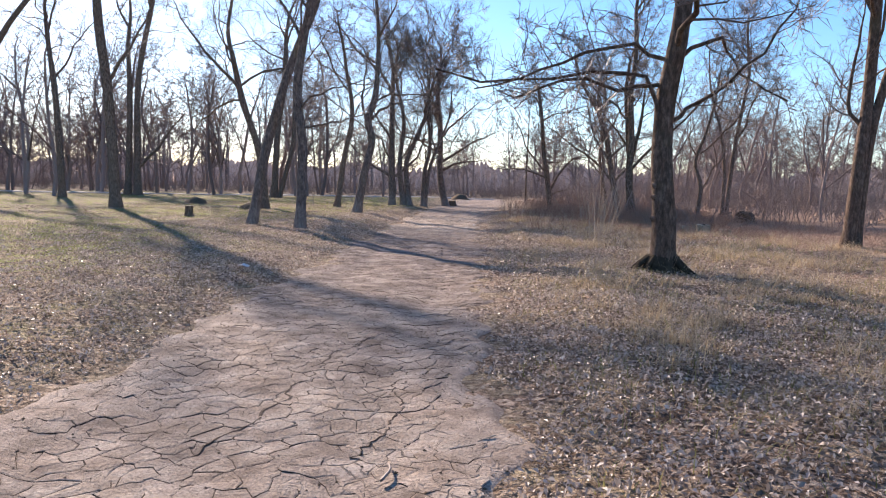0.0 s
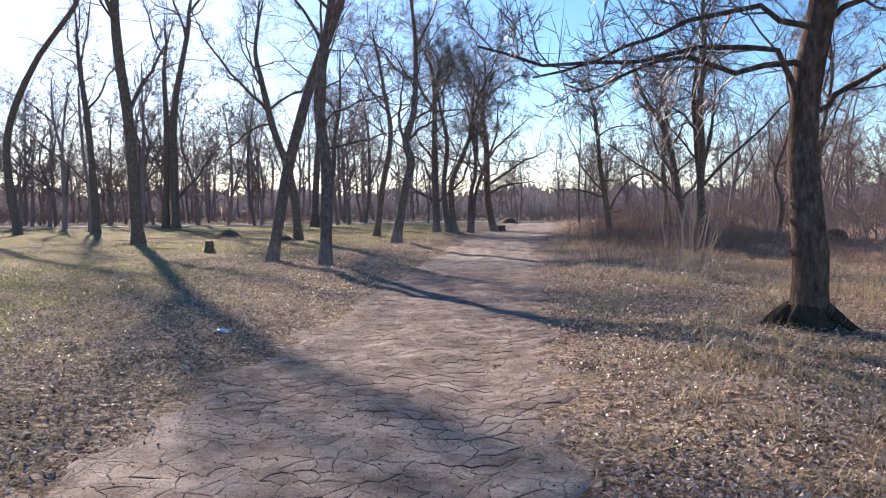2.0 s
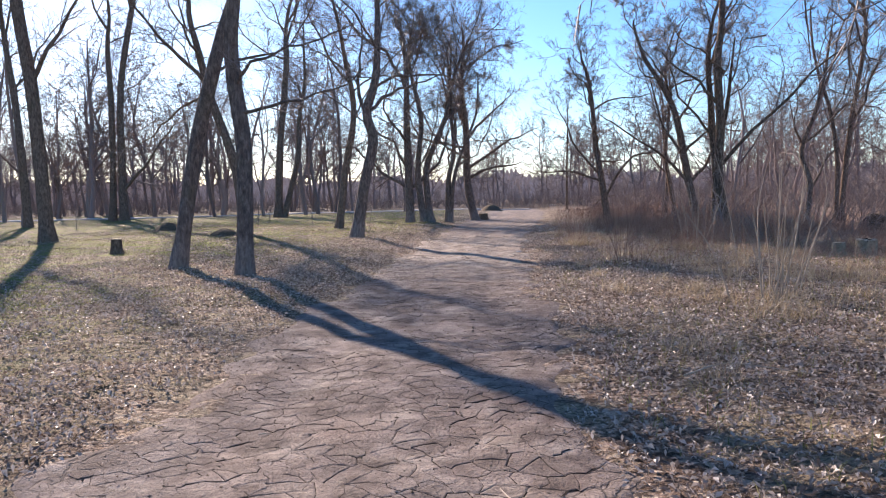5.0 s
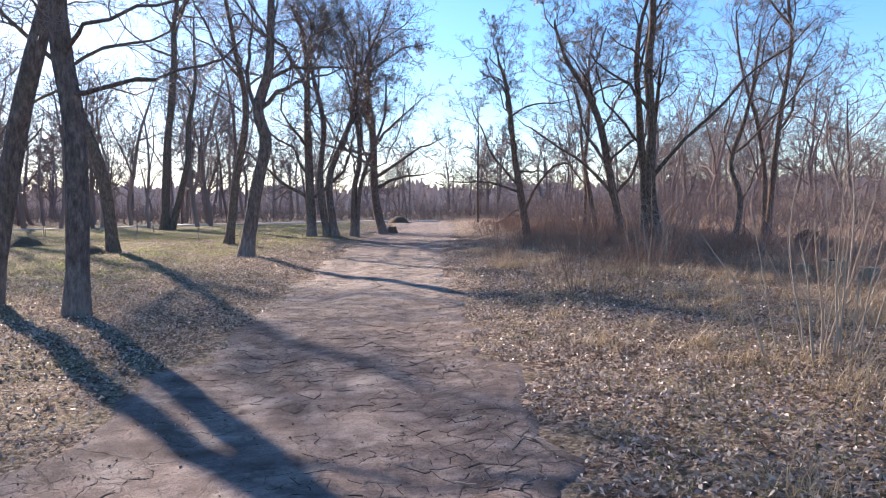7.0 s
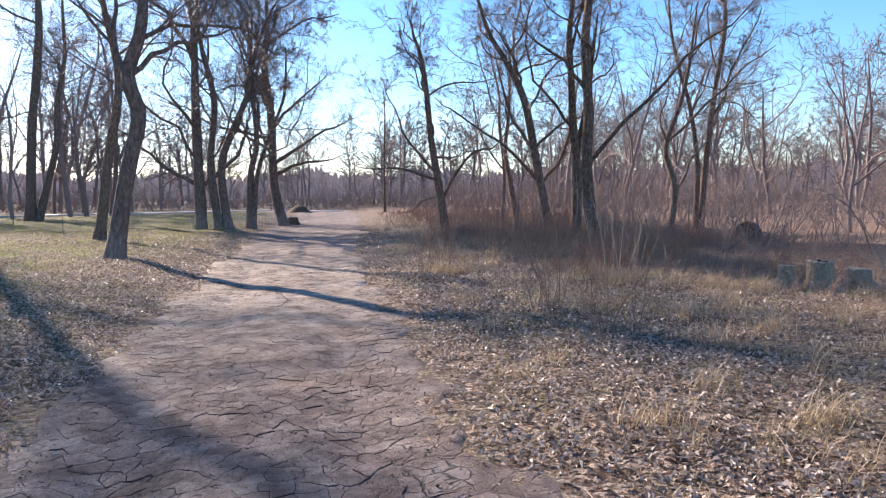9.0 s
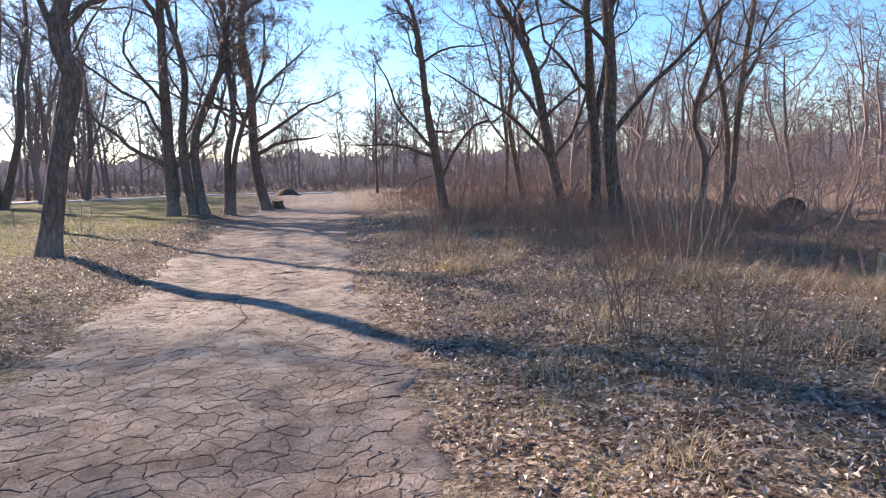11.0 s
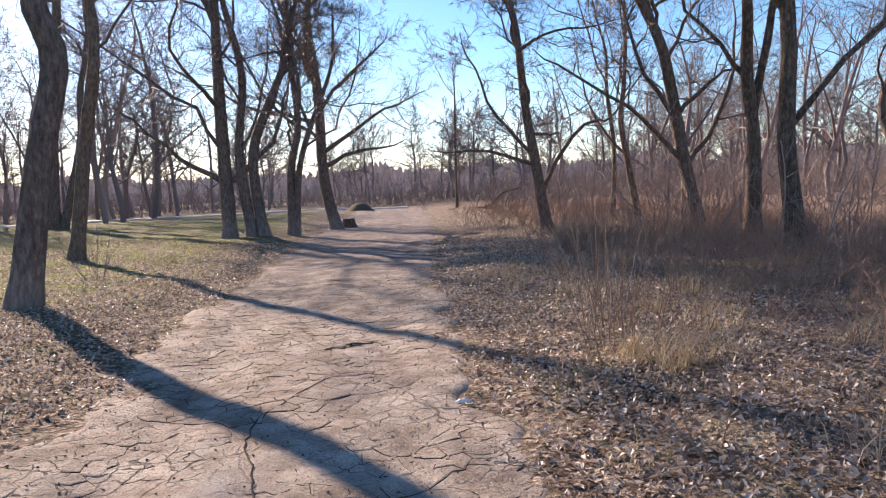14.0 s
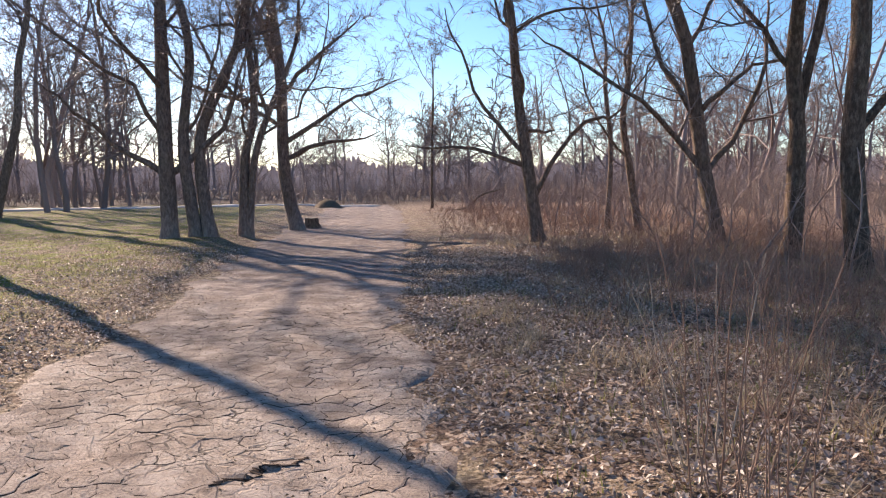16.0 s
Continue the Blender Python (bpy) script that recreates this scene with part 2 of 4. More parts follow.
def plain_material(name, a, b_, scale=8.0, rough=0.85, relief=0.4):
    m, nt, b = material(name, rough)
    n = noise_tex(nt, coords(nt), scale, 5, 0.65)
    n2 = noise_tex(nt, coords(nt), scale * 7, 3)
    c = mix(nt, calc(nt, "MULTIPLY", n2, 0.4), ramp(nt, n, (0.3, a), (0.7, b_)), tuple(0.5 * k for k in a))
    nt.links.new(c, b.inputs["Base Color"])
    bump(nt, b, n, relief, 0.03)
    return m


GROUND, ROAD = ground_material(), road_material("cracked_road")
# Soil in the cracks, darkened with the shade of the gaps painted in.
CRACK_DIRT_SHADE = plain_material("crack_dirt_shade", (0.04, 0.029, 0.023), (0.10, 0.074, 0.06), 20.0, 0.95, 0.5)
PLATE, PLATES = road_material("road_plate", "single"), road_material("road_plates", "island")
CONCRETE = plain_material("pale_footpath", (0.42, 0.39, 0.36), (0.62, 0.59, 0.55), 3.0)
CUT_WOOD = plain_material("weathered_cut_wood", (0.30, 0.235, 0.16), (0.62, 0.53, 0.40), 12.0)
ROT = plain_material("dark_rotten_wood", (0.035, 0.026, 0.022), (0.11, 0.08, 0.065), 9.0)
STUMP_WOOD = plain_material("pale_stump_side", (0.26, 0.195, 0.125), (0.52, 0.43, 0.31), 14.0, 0.85, 0.7)
MOSS = plain_material("mossy_root_bark", (0.035, 0.027, 0.02), (0.11, 0.08, 0.052), 9.0, 0.95, 0.9)
EARTH = plain_material("bare_earth", (0.09, 0.066, 0.045), (0.22, 0.165, 0.11), 9.0, 0.95, 0.9)
WHITE = plain_material("white_plastic", (0.72, 0.72, 0.72), (0.85, 0.85, 0.84), 20.0, 0.45)
# Haze over the far woods is put in as paler colour and a faint mauve glow.
FAR_WOOD_HAZED = plain_material("hazed_distant_woods", (0.30, 0.24, 0.23), (0.46, 0.38, 0.36), 0.5, 0.95, 0.6)
FAR_WOOD_HAZED.node_tree.nodes["Principled BSDF"].inputs["Emission Color"].default_value = (0.62, 0.52, 0.55, 1)
FAR_WOOD_HAZED.node_tree.nodes["Principled BSDF"].inputs["Emission Strength"].default_value = 0.10

# ---- mesh helpers ----


def mesh_of(name, v, f, mat, smooth=True):
    """A mesh from an array of points and one of equal-sided faces."""
    v, f = np.asarray(v, np.float32), np.asarray(f, np.int32)
    me = bpy.data.meshes.new(name)
    me.vertices.add(len(v))
    me.vertices.foreach_set("co", v.ravel())
    me.loops.add(f.size)
    me.loops.foreach_set("vertex_index", f.ravel())
    me.polygons.add(len(f))
    me.polygons.foreach_set("loop_start", np.arange(0, f.size, f.shape[1], dtype=np.int32))
    me.polygons.foreach_set("use_smooth", np.full(len(f), smooth))
    me.update(calc_edges=True)
    me.materials.append(mat)
    return me


def thing(name, v, f, mat, label, category, group="", kind="", smooth=True, at=(0, 0, 0)):
    ob = new(name, mesh_of(name, v, f, mat, smooth))
    ob.location = at
    return tagged(ob, label, category, group, kind)


def part(name, v, f, mat, parent, label="", smooth=True):
    ob = new(name, mesh_of(name, v, f, mat, smooth))
    ob.parent = parent
    return tagged(ob, label)


def unit(a):
    return a / np.maximum(np.linalg.norm(a, axis=-1, keepdims=True), 1e-9)


def tubes(p, r, sides):
    """Tubes along many polylines at once: p (count, points, 3), r (count, points)."""
    count, n, _ = p.shape
    t = np.empty_like(p)
    t[:, 1:-1] = p[:, 2:] - p[:, :-2]
    t[:, 0], t[:, -1] = p[:, 1] - p[:, 0], p[:, -1] - p[:, -2]
    t = unit(t)
    axis = unit(p[:, -1] - p[:, 0])
    ref = np.where(np.abs(axis[:, 2:3]) > 0.8, np.array([[1.0, 0.13, 0]]), np.array([[0.1, 0.15, 1.0]]))
    a = unit(np.cross(t, np.repeat(ref[:, None, :], n, 1)))
    b = np.cross(t, a)
    ang = np.arange(sides) * 2 * np.pi / sides
    ring = p[:, :, None, :] + r[:, :, None, None] * (np.cos(ang)[None, None, :, None] * a[:, :, None, :] + np.sin(ang)[None, None, :, None] * b[:, :, None, :])
    base = (np.arange(count) * n * sides)[:, None, None]
    i = (np.arange(n - 1) * sides)[None, :, None]
    k, k1 = np.arange(sides)[None, None, :], ((np.arange(sides) + 1) % sides)[None, None, :]
    f = np.stack([base + i + k, base + i + k1, base + i + sides + k1, base + i + sides + k], -1)
    return ring.reshape(-1, 3), f.reshape(-1, 4)


def joined(pieces):
    vs, fs, at = [], [], 0
    for v, f in pieces:
        vs.append(v)
        fs.append(f + at)
        at += len(v)
    return np.concatenate(vs), np.concatenate(fs)


def curve_through(pts, n):
    """n points along a smooth curve through pts."""
    q = np.asarray(pts, float)
    q = np.vstack([2 * q[0] - q[1], q, 2 * q[-1] - q[-2]])
    s = np.linspace(0, len(q) - 3 - 1e-6, n)
    i, u = s.astype(int), (s % 1)[:, None]
    a, b, c, d = q[i], q[i + 1], q[i + 2], q[i + 3]
    return 0.5 * (2 * b + (c - a) * u + (2 * a - 5 * b + 4 * c - d) * u ** 2 + (3 * b - a - 3 * c + d) * u ** 3)


def grow(rng, p, r, k, s0, length, angle, n, up=0.1, wander=0.25, thin=0.55, floor_r=0.003):
    """k side shoots on every polyline: places, radii."""
    count, m, _ = p.shape
    s = s0 + (0.98 - s0) * (np.arange(k)[None, :] + rng.random((count, k))) / k
    x = s * (m - 1)
    i, u = np.minimum(x.astype(int), m - 2), (x - np.minimum(x.astype(int), m - 2))[..., None]
    rows = np.arange(count)[:, None]
    a, b = p[rows, i], p[rows, i + 1]
    start = a + (b - a) * u
    t = unit(b - a)
    rad = (r[rows, i] * (1 - u[..., 0]) + r[rows, i + 1] * u[..., 0])
    side = unit(np.cross(t, rng.normal(size=t.shape)))
    ang = np.radians(angle) * (0.7 + 0.6 * rng.random((count, k)))[..., None]
    d = np.cos(ang) * t + np.sin(ang) * side
    d[..., 2] += up
    d = unit(d)
    span = np.linalg.norm(p[:, -1] - p[:, 0], axis=-1)[:, None]
    ln = length * span * (1.12 - 0.6 * s) * (0.55 + 0.75 * rng.random((count, k)))
    start, d, ln, rad = start.reshape(-1, 3), d.reshape(-1, 3), ln.ravel(), rad.ravel()
    out = [start]
    for _ in range(n - 1):
        d = unit(d + wander * rng.normal(size=d.shape) + np.array([0, 0, up * 0.35]))
        out.append(out[-1] + d * (ln / (n - 1))[:, None])
    r0 = np.maximum(rad * thin * (0.75 + 0.4 * rng.random(len(rad))), floor_r)
    taper = np.linspace(1, 0.22, n)[None, :]
    return np.stack(out, 1), r0[:, None] * taper


def height(x, y):
    """The ground's height: level road, low uneven verges."""
    x, y = np.asarray(x, float), np.asarray(y, float)
    off = np.abs(x - road_middle(y)) - road_half(y)
    s = np.clip(off / 1.6, 0, 1)
    near = np.exp(-(np.maximum(np.abs(x), np.abs(y - 20)) / 120) ** 2)
    lumps = 0.035 * np.sin(1.7 * x + 0.6 * y) * np.sin(1.1 * y - 0.7 * x + 1) + 0.02 * np.sin(4.1 * x + 1.3) * np.sin(3.7 * y + 0.5 * x) + 0.05 * np.sin(0.37 * x + 2) * np.sin(0.29 * y)
    dip = 0.42 * np.exp(-((x - 8.7) / 2.0) ** 2 - ((y - 24.9) / 2.6) ** 2)
    dip = dip + 0.38 * np.exp(-((x - 13.2) / 2.2) ** 2 - ((y - 34.2) / 2.4) ** 2)
    return s * s * (3 - 2 * s) * (0.12 + lumps * near) - dip


def road_middle(y):
    return -0.65 + 1.75 * np.clip((np.asarray(y, float) - 29) / 36, 0, 1) ** 1.2


def road_half(y):
    y = np.asarray(y, float)
    return 1.45 + 0.75 * np.clip((y - 30) / 22, 0, 1) + 0.10 * np.sin(0.9 * y) + 0.09 * np.sin(2.3 * y + 1) + 0.05 * np.sin(5.3 * y)


# ---- ground, road, far footpath ----


def lines(lo, hi, step, reach, grow_by=1.16):
    a = list(np.arange(lo, hi, step))
    for sign, start in ((1, a[-1]), (-1, a[0])):
        s, x = step, start
        while abs(x) < reach:
            s *= grow_by
            x += sign * s
            a.append(x)
    return np.sort(np.array(a))


def sheet(xs, ys):
    gx, gy = np.meshgrid(xs, ys)
    w, h = len(xs), len(ys)
    i = (np.arange(h - 1)[:, None] * w + np.arange(w - 1)[None, :])[..., None]
    return gx.ravel(), gy.ravel(), (i + np.array([0, 1, w + 1, w])).reshape(-1, 4)


def build_ground():
    rng = np.random.default_rng(3)
    x, y, f = sheet(lines(-8, 8, 0.16, 1800), lines(-4, 40, 0.16, 1800))
    z = height(x, y)
    close = (np.abs(x) < 9) & (y > -5) & (y < 42)
    z = z + close * rng.normal(0, 0.008, len(x))
    inside = np.clip((road_half(y) - 0.25 - np.abs(x - road_middle(y))) / 0.2, 0, 1)
    z = z - 0.07 * inside * (y < 74)
    thing("ground", np.stack([x, y, z], 1), f, GROUND, "brown park ground with patchy grass and soil", "ground", kind="structure")


def road_wide(y, side):
    return road_half(y) + 0.22 + 0.12 * np.sin(5.1 * y + 3 * side) * np.sin(1.9 * y)


def hole_depth(x, y):
    """A small broken-out patch with a sharp far edge."""
    dx, dy = x + 0.22, y - 27.75
    edge = dy - 0.35 * dx - 0.05 * np.sin(19 * dx) - 0.03 * np.sin(47 * dx)
    return (edge < 0) * np.clip(1 + edge / 0.17, 0, 1) * np.clip(1.8 - np.abs(dx + 0.03 * np.sin(17 * dy)) / 0.11, 0, 1)


def road_height(x, y):
    u = (x - road_middle(y)) / road_wide(y, np.sign(x - road_middle(y)))
    z = 0.012 + 0.016 * np.sin(2.1 * x + 0.4 * y) * np.sin(0.9 * y) + 0.008 * np.sin(6.3 * x) * np.sin(5.2 * y + x)
    z = z - 0.03 * np.exp(-((u + 0.42) / 0.16) ** 2) - 0.03 * np.exp(-((u - 0.45) / 0.16) ** 2)
    return z - 0.10 * np.clip((np.abs(u) - 0.86) / 0.14, 0, 1) - 0.032 * hole_depth(x, y)


def build_road():
    rng = np.random.default_rng(5)
    ys = np.concatenate([np.arange(-6, 26, 0.07), np.arange(26, 28, 0.025), np.arange(28, 36, 0.07), np.arange(36, 78, 0.35)])
    u = np.linspace(-1, 1, 71)
    gu, gy = np.meshgrid(u, ys)
    gx = road_middle(gy) + gu * road_wide(gy, np.sign(gu))
    z = road_height(gx, gy) + rng.normal(0, 0.0022, gx.shape)
    w, h = len(u), len(ys)
    i = (np.arange(h - 1)[:, None] * w + np.arange(w - 1)[None, :])[..., None]
    f = (i + np.array([0, 1, w + 1, w])).reshape(-1, 4)
    return thing("road", np.stack([gx.ravel(), gy.ravel(), z.ravel()], 1), f, ROAD, "old cracked park road, dusty tan with reddish soil", "road", kind="structure")


def clipped(poly, px, py, nx, ny):
    """The part of a polygon on the near side of a line."""
    out = []
    n = len(poly)
    for k in range(n):
        ax, ay = poly[k]
        bx, by = poly[(k + 1) % n]
        da, db = (ax - px) * nx + (ay - py) * ny, (bx - px) * nx + (by - py) * ny
        if da <= 0:
            out.append((ax, ay))
        if da * db < 0:
            t = da / (da - db)
            out.append((ax + (bx - ax) * t, ay + (by - ay) * t))
    return out


def build_plates(road):
    """The plates into which the old surface has broken, each with its own edges and tilt."""
    rng = np.random.default_rng(6)
    step = 0.132
    along = 1.55 * step
    nx, ny = 30, 162
    sx = -2.55 + step * (np.arange(nx)[None, :] + 0.5 * (np.arange(ny)[:, None] % 2) + rng.uniform(-0.46, 0.46, (ny, nx)))
    sy = 0.4 + along * (np.arange(ny)[:, None] + rng.uniform(-0.46, 0.46, (ny, nx)))
    singles, rest_v, rest_f, rest_slots, at = 0, [], [], [], 0
    for j in range(2, ny - 2):
        for i in range(2, nx - 2):
            x, y = float(sx[j, i]), float(sy[j, i])
            u = (x - float(road_middle(y))) / float(road_half(y))
            cover = float(patchy(np.array(x), np.array(y), 0.9, 3)) * 0.6 + 0.55 * float(patchy(np.array(x), np.array(y), 2.3, 5))
            if abs(u) > 0.93 or float(hole_depth(np.array(x), np.array(y))) > 0.25:
                continue
            cover += 0.16 * math.sin(9.1 * x + 3.0 * math.sin(2.7 * y)) * math.sin(7.3 * y + 2.0 * math.sin(3.1 * x)) + rng.normal(0, 0.05) + (0.14 if y < 8 else 0.0)
            lift = 0.013 * (cover - 0.47) * 2 - 0.012 * max(0.0, abs(u) - 0.7) / 0.23 + rng.uniform(-0.0025, 0.0025)
            if lift < -0.004:
                continue
            lift = min(lift, 0.004)
            w = 1.3 * step
            tall = 1.3 * along
            poly = [(x - w, y - tall), (x + w, y - tall), (x + w, y + tall), (x - w, y + tall)]
            for dj in (-2, -1, 0, 1, 2):
                for di in (-2, -1, 0, 1, 2):
                    if di or dj:
                        ox, oy = float(sx[j + dj, i + di]), float(sy[j + dj, i + di])
                        poly = clipped(poly, (x + ox) / 2, (y + oy) / 2, ox - x, oy - y)
            n = len(poly)
            if n < 3:
                continue
            q = np.array(poly)
            q = np.stack([q, (q + np.roll(q, -1, 0)) / 2], 1).reshape(-1, 2)
            n = len(q)
            wx, wy = q[:, 0].copy(), q[:, 1].copy()
            q[:, 0] += 0.022 * np.sin(37 * wy + 5 * np.sin(11 * wx)) + 0.010 * np.sin(83 * wy + 61 * wx)
            q[:, 1] += 0.022 * np.sin(41 * wx + 4 * np.sin(13 * wy)) + 0.010 * np.sin(71 * wx - 67 * wy)
            c = q.mean(0)
            gap = rng.uniform(0.0006, 0.0062) / step
            tilt = rng.normal(0, 0.006, 2)
            outer, inner = c + (q - c) * (1 - 1.2 * gap), c + (q - c) * (1 - 1.2 * gap - 0.10)
            base = float(road_height(np.array(c[0]), np.array(c[1])))
            slope = road_height(outer[:, 0], outer[:, 1])
            seam = c + (q - c) * (1 + 0.5 * gap)
            dirt_shade = np.column_stack([seam, road_height(seam[:, 0], seam[:, 1]) + min(0.001, 0.007 * (cover - 0.50))])
            low = np.column_stack([outer, slope + 0.001])
            rim = np.column_stack([outer, slope + lift + 0.0005 + (outer - c) @ tilt])
            top = np.column_stack([inner, road_height(inner[:, 0], inner[:, 1]) + lift + 0.003 + (inner - c) @ tilt + rng.normal(0, 0.0008, n)])
            v = np.concatenate([dirt_shade, low, rim, top, [[c[0], c[1], base + lift + 0.003 + rng.normal(0, 0.001)]]])
            k = np.arange(n)
            k1 = (k + 1) % n
            f = [(int(a) + h * n, int(b) + h * n, int(b) + h * n + n, int(a) + h * n + n) for h in range(3) for a, b in zip(k, k1)]
            f += [(int(a) + 3 * n, int(b) + 3 * n, 4 * n) for a, b in zip(k, k1)]
            slots = [1] * (2 * n) + [0] * (2 * n)
            if singles < 300 and (24.8 < y < 28.4):
                me = bpy.data.meshes.new("road_plate")
                me.from_pydata((v - np.array([c[0], c[1], 0])).tolist(), [], f)
                me.materials.append(PLATE)
                me.materials.append(CRACK_DIRT_SHADE)
                me.polygons.foreach_set("material_index", slots)
                ob = new("road_plate", me)
                ob.location = (c[0], c[1], 0)
                ob.parent = road
                singles += 1
            else:
                rest_v.append(v)
                rest_f += [tuple(a + at for a in face) for face in f]
                at += len(v)
                rest_slots += slots
    me = bpy.data.meshes.new("road_plates")
    me.from_pydata(np.concatenate(rest_v).tolist(), [], rest_f)
    me.materials.append(PLATES)
    me.materials.append(CRACK_DIRT_SHADE)
    me.polygons.foreach_set("material_index", rest_slots)
    ob = new("road_plates", me)
    ob.parent = road
    tagged(ob, "broken road plates with dark cracks between", kind="stuff")



def long_crack(road, pts, wide, seed):
    """A long open crack running with the road, its dirt and painted shade a dark strip level with the surface."""
    rng = np.random.default_rng(seed)
    c = curve_through([(x, y, 0) for x, y in pts], 60)
    c[:, 0] += wide * (2.5 * np.sin(c[:, 1] * 11) + rng.normal(0, 1.2, 60))
    w = wide * (0.35 + 0.65 * np.sin(np.linspace(0.1, 3.0, 60))) * rng.uniform(0.5, 1.3, 60)
    rows = []
    d = unit(np.gradient(c, axis=0))
    for u, z in ((-1, 0.002), (-0.9, 0.0075), (0.9, 0.0075), (1, 0.002)):
        x, y = c[:, 0] + u * w * d[:, 1], c[:, 1] - u * w * d[:, 0]
        rows.append(np.stack([x, y, road_height(x, y) + z], 1))
    i = (np.arange(59)[:, None] * 4 + np.arange(3)[None, :])[..., None]
    part("crack", np.stack(rows, 1).reshape(-1, 3), (i + np.array([0, 1, 5, 4])).reshape(-1, 4), CRACK_DIRT_SHADE, road)


def build_footpath():
    c = curve_through([(2.5, 76, 0), (-8, 75, 0), (-20, 69, 0), (-38, 64, 0), (-62, 62, 0), (-95, 63, 0)], 90)
    d = unit(np.gradient(c, axis=0))
    side = np.stack([-d[:, 1], d[:, 0], 0 * d[:, 0]], 1)
    rows = []
    for u, z in ((-1.3, -0.05), (-1.25, 0.05), (0, 0.07), (1.25, 0.05), (1.3, -0.05)):
        q = c + side * u
        q[:, 2] = height(q[:, 0], q[:, 1]) + z
        rows.append(q)
    v = np.stack(rows, 1).reshape(-1, 3)
    i = (np.arange(len(c) - 1)[:, None] * 5 + np.arange(4)[None, :])[..., None]
    thing("footpath", v, (i + np.array([0, 5, 6, 1])).reshape(-1, 4), CONCRETE, "pale concrete footpath across the lawn", "path", kind="structure")


build_ground()
park_road = build_road()
build_footpath()

# ---- bare trees ----


def trunk_mesh(rng, p, r, sides=14, rough=0.09):
    v, f = tubes(p[None], r[None], sides)
    n = len(p)
    v = v.reshape(n, sides, 3)
    ang = np.arange(sides) * 2 * np.pi / sides
    s = np.linspace(0, 1, n)[:, None]
    wave = np.zeros((n, sides))
    for k in (2, 3, 5):
        wave += np.sin(k * ang[None, :] + rng.random() * 6.28 + 3 * np.sin(s * rng.uniform(4, 14) + rng.random() * 6)) / k
    wave += rng.normal(0, 0.35, wave.shape)
    v = p[:, None, :] + (v - p[:, None, :]) * (1 + rough * wave)[..., None]
    foot = np.exp(-np.maximum(p[:, 2], 0) / 0.16)[:, None] * (0.14 + 0.22 * np.sin(5 * ang + rng.random() * 6)[None, :])
    v = p[:, None, :] + (v - p[:, None, :]) * (1 + np.maximum(foot, 0))[..., None]
    return v.reshape(-1, 3), f


def stem_points(rng, base, pts, top):
    """A stem's line: the given bends, then on upward to the top."""
    q = [np.array([x - base[0], (rng.uniform(-0.12, 0.12) if i else 0.0), z]) for i, (x, z) in enumerate(pts)]
    q[0][2] = -0.12
    d = unit(q[-1] - q[-2])
    while q[-1][2] < top:
        d = unit(d * 0.75 + np.array([rng.normal(0, 0.14), rng.normal(0, 0.14), 0.35]))
        q.append(q[-1] + d * min(1.3, max(0.4, top - q[-1][2] + 0.05)))
    return np.array(q)


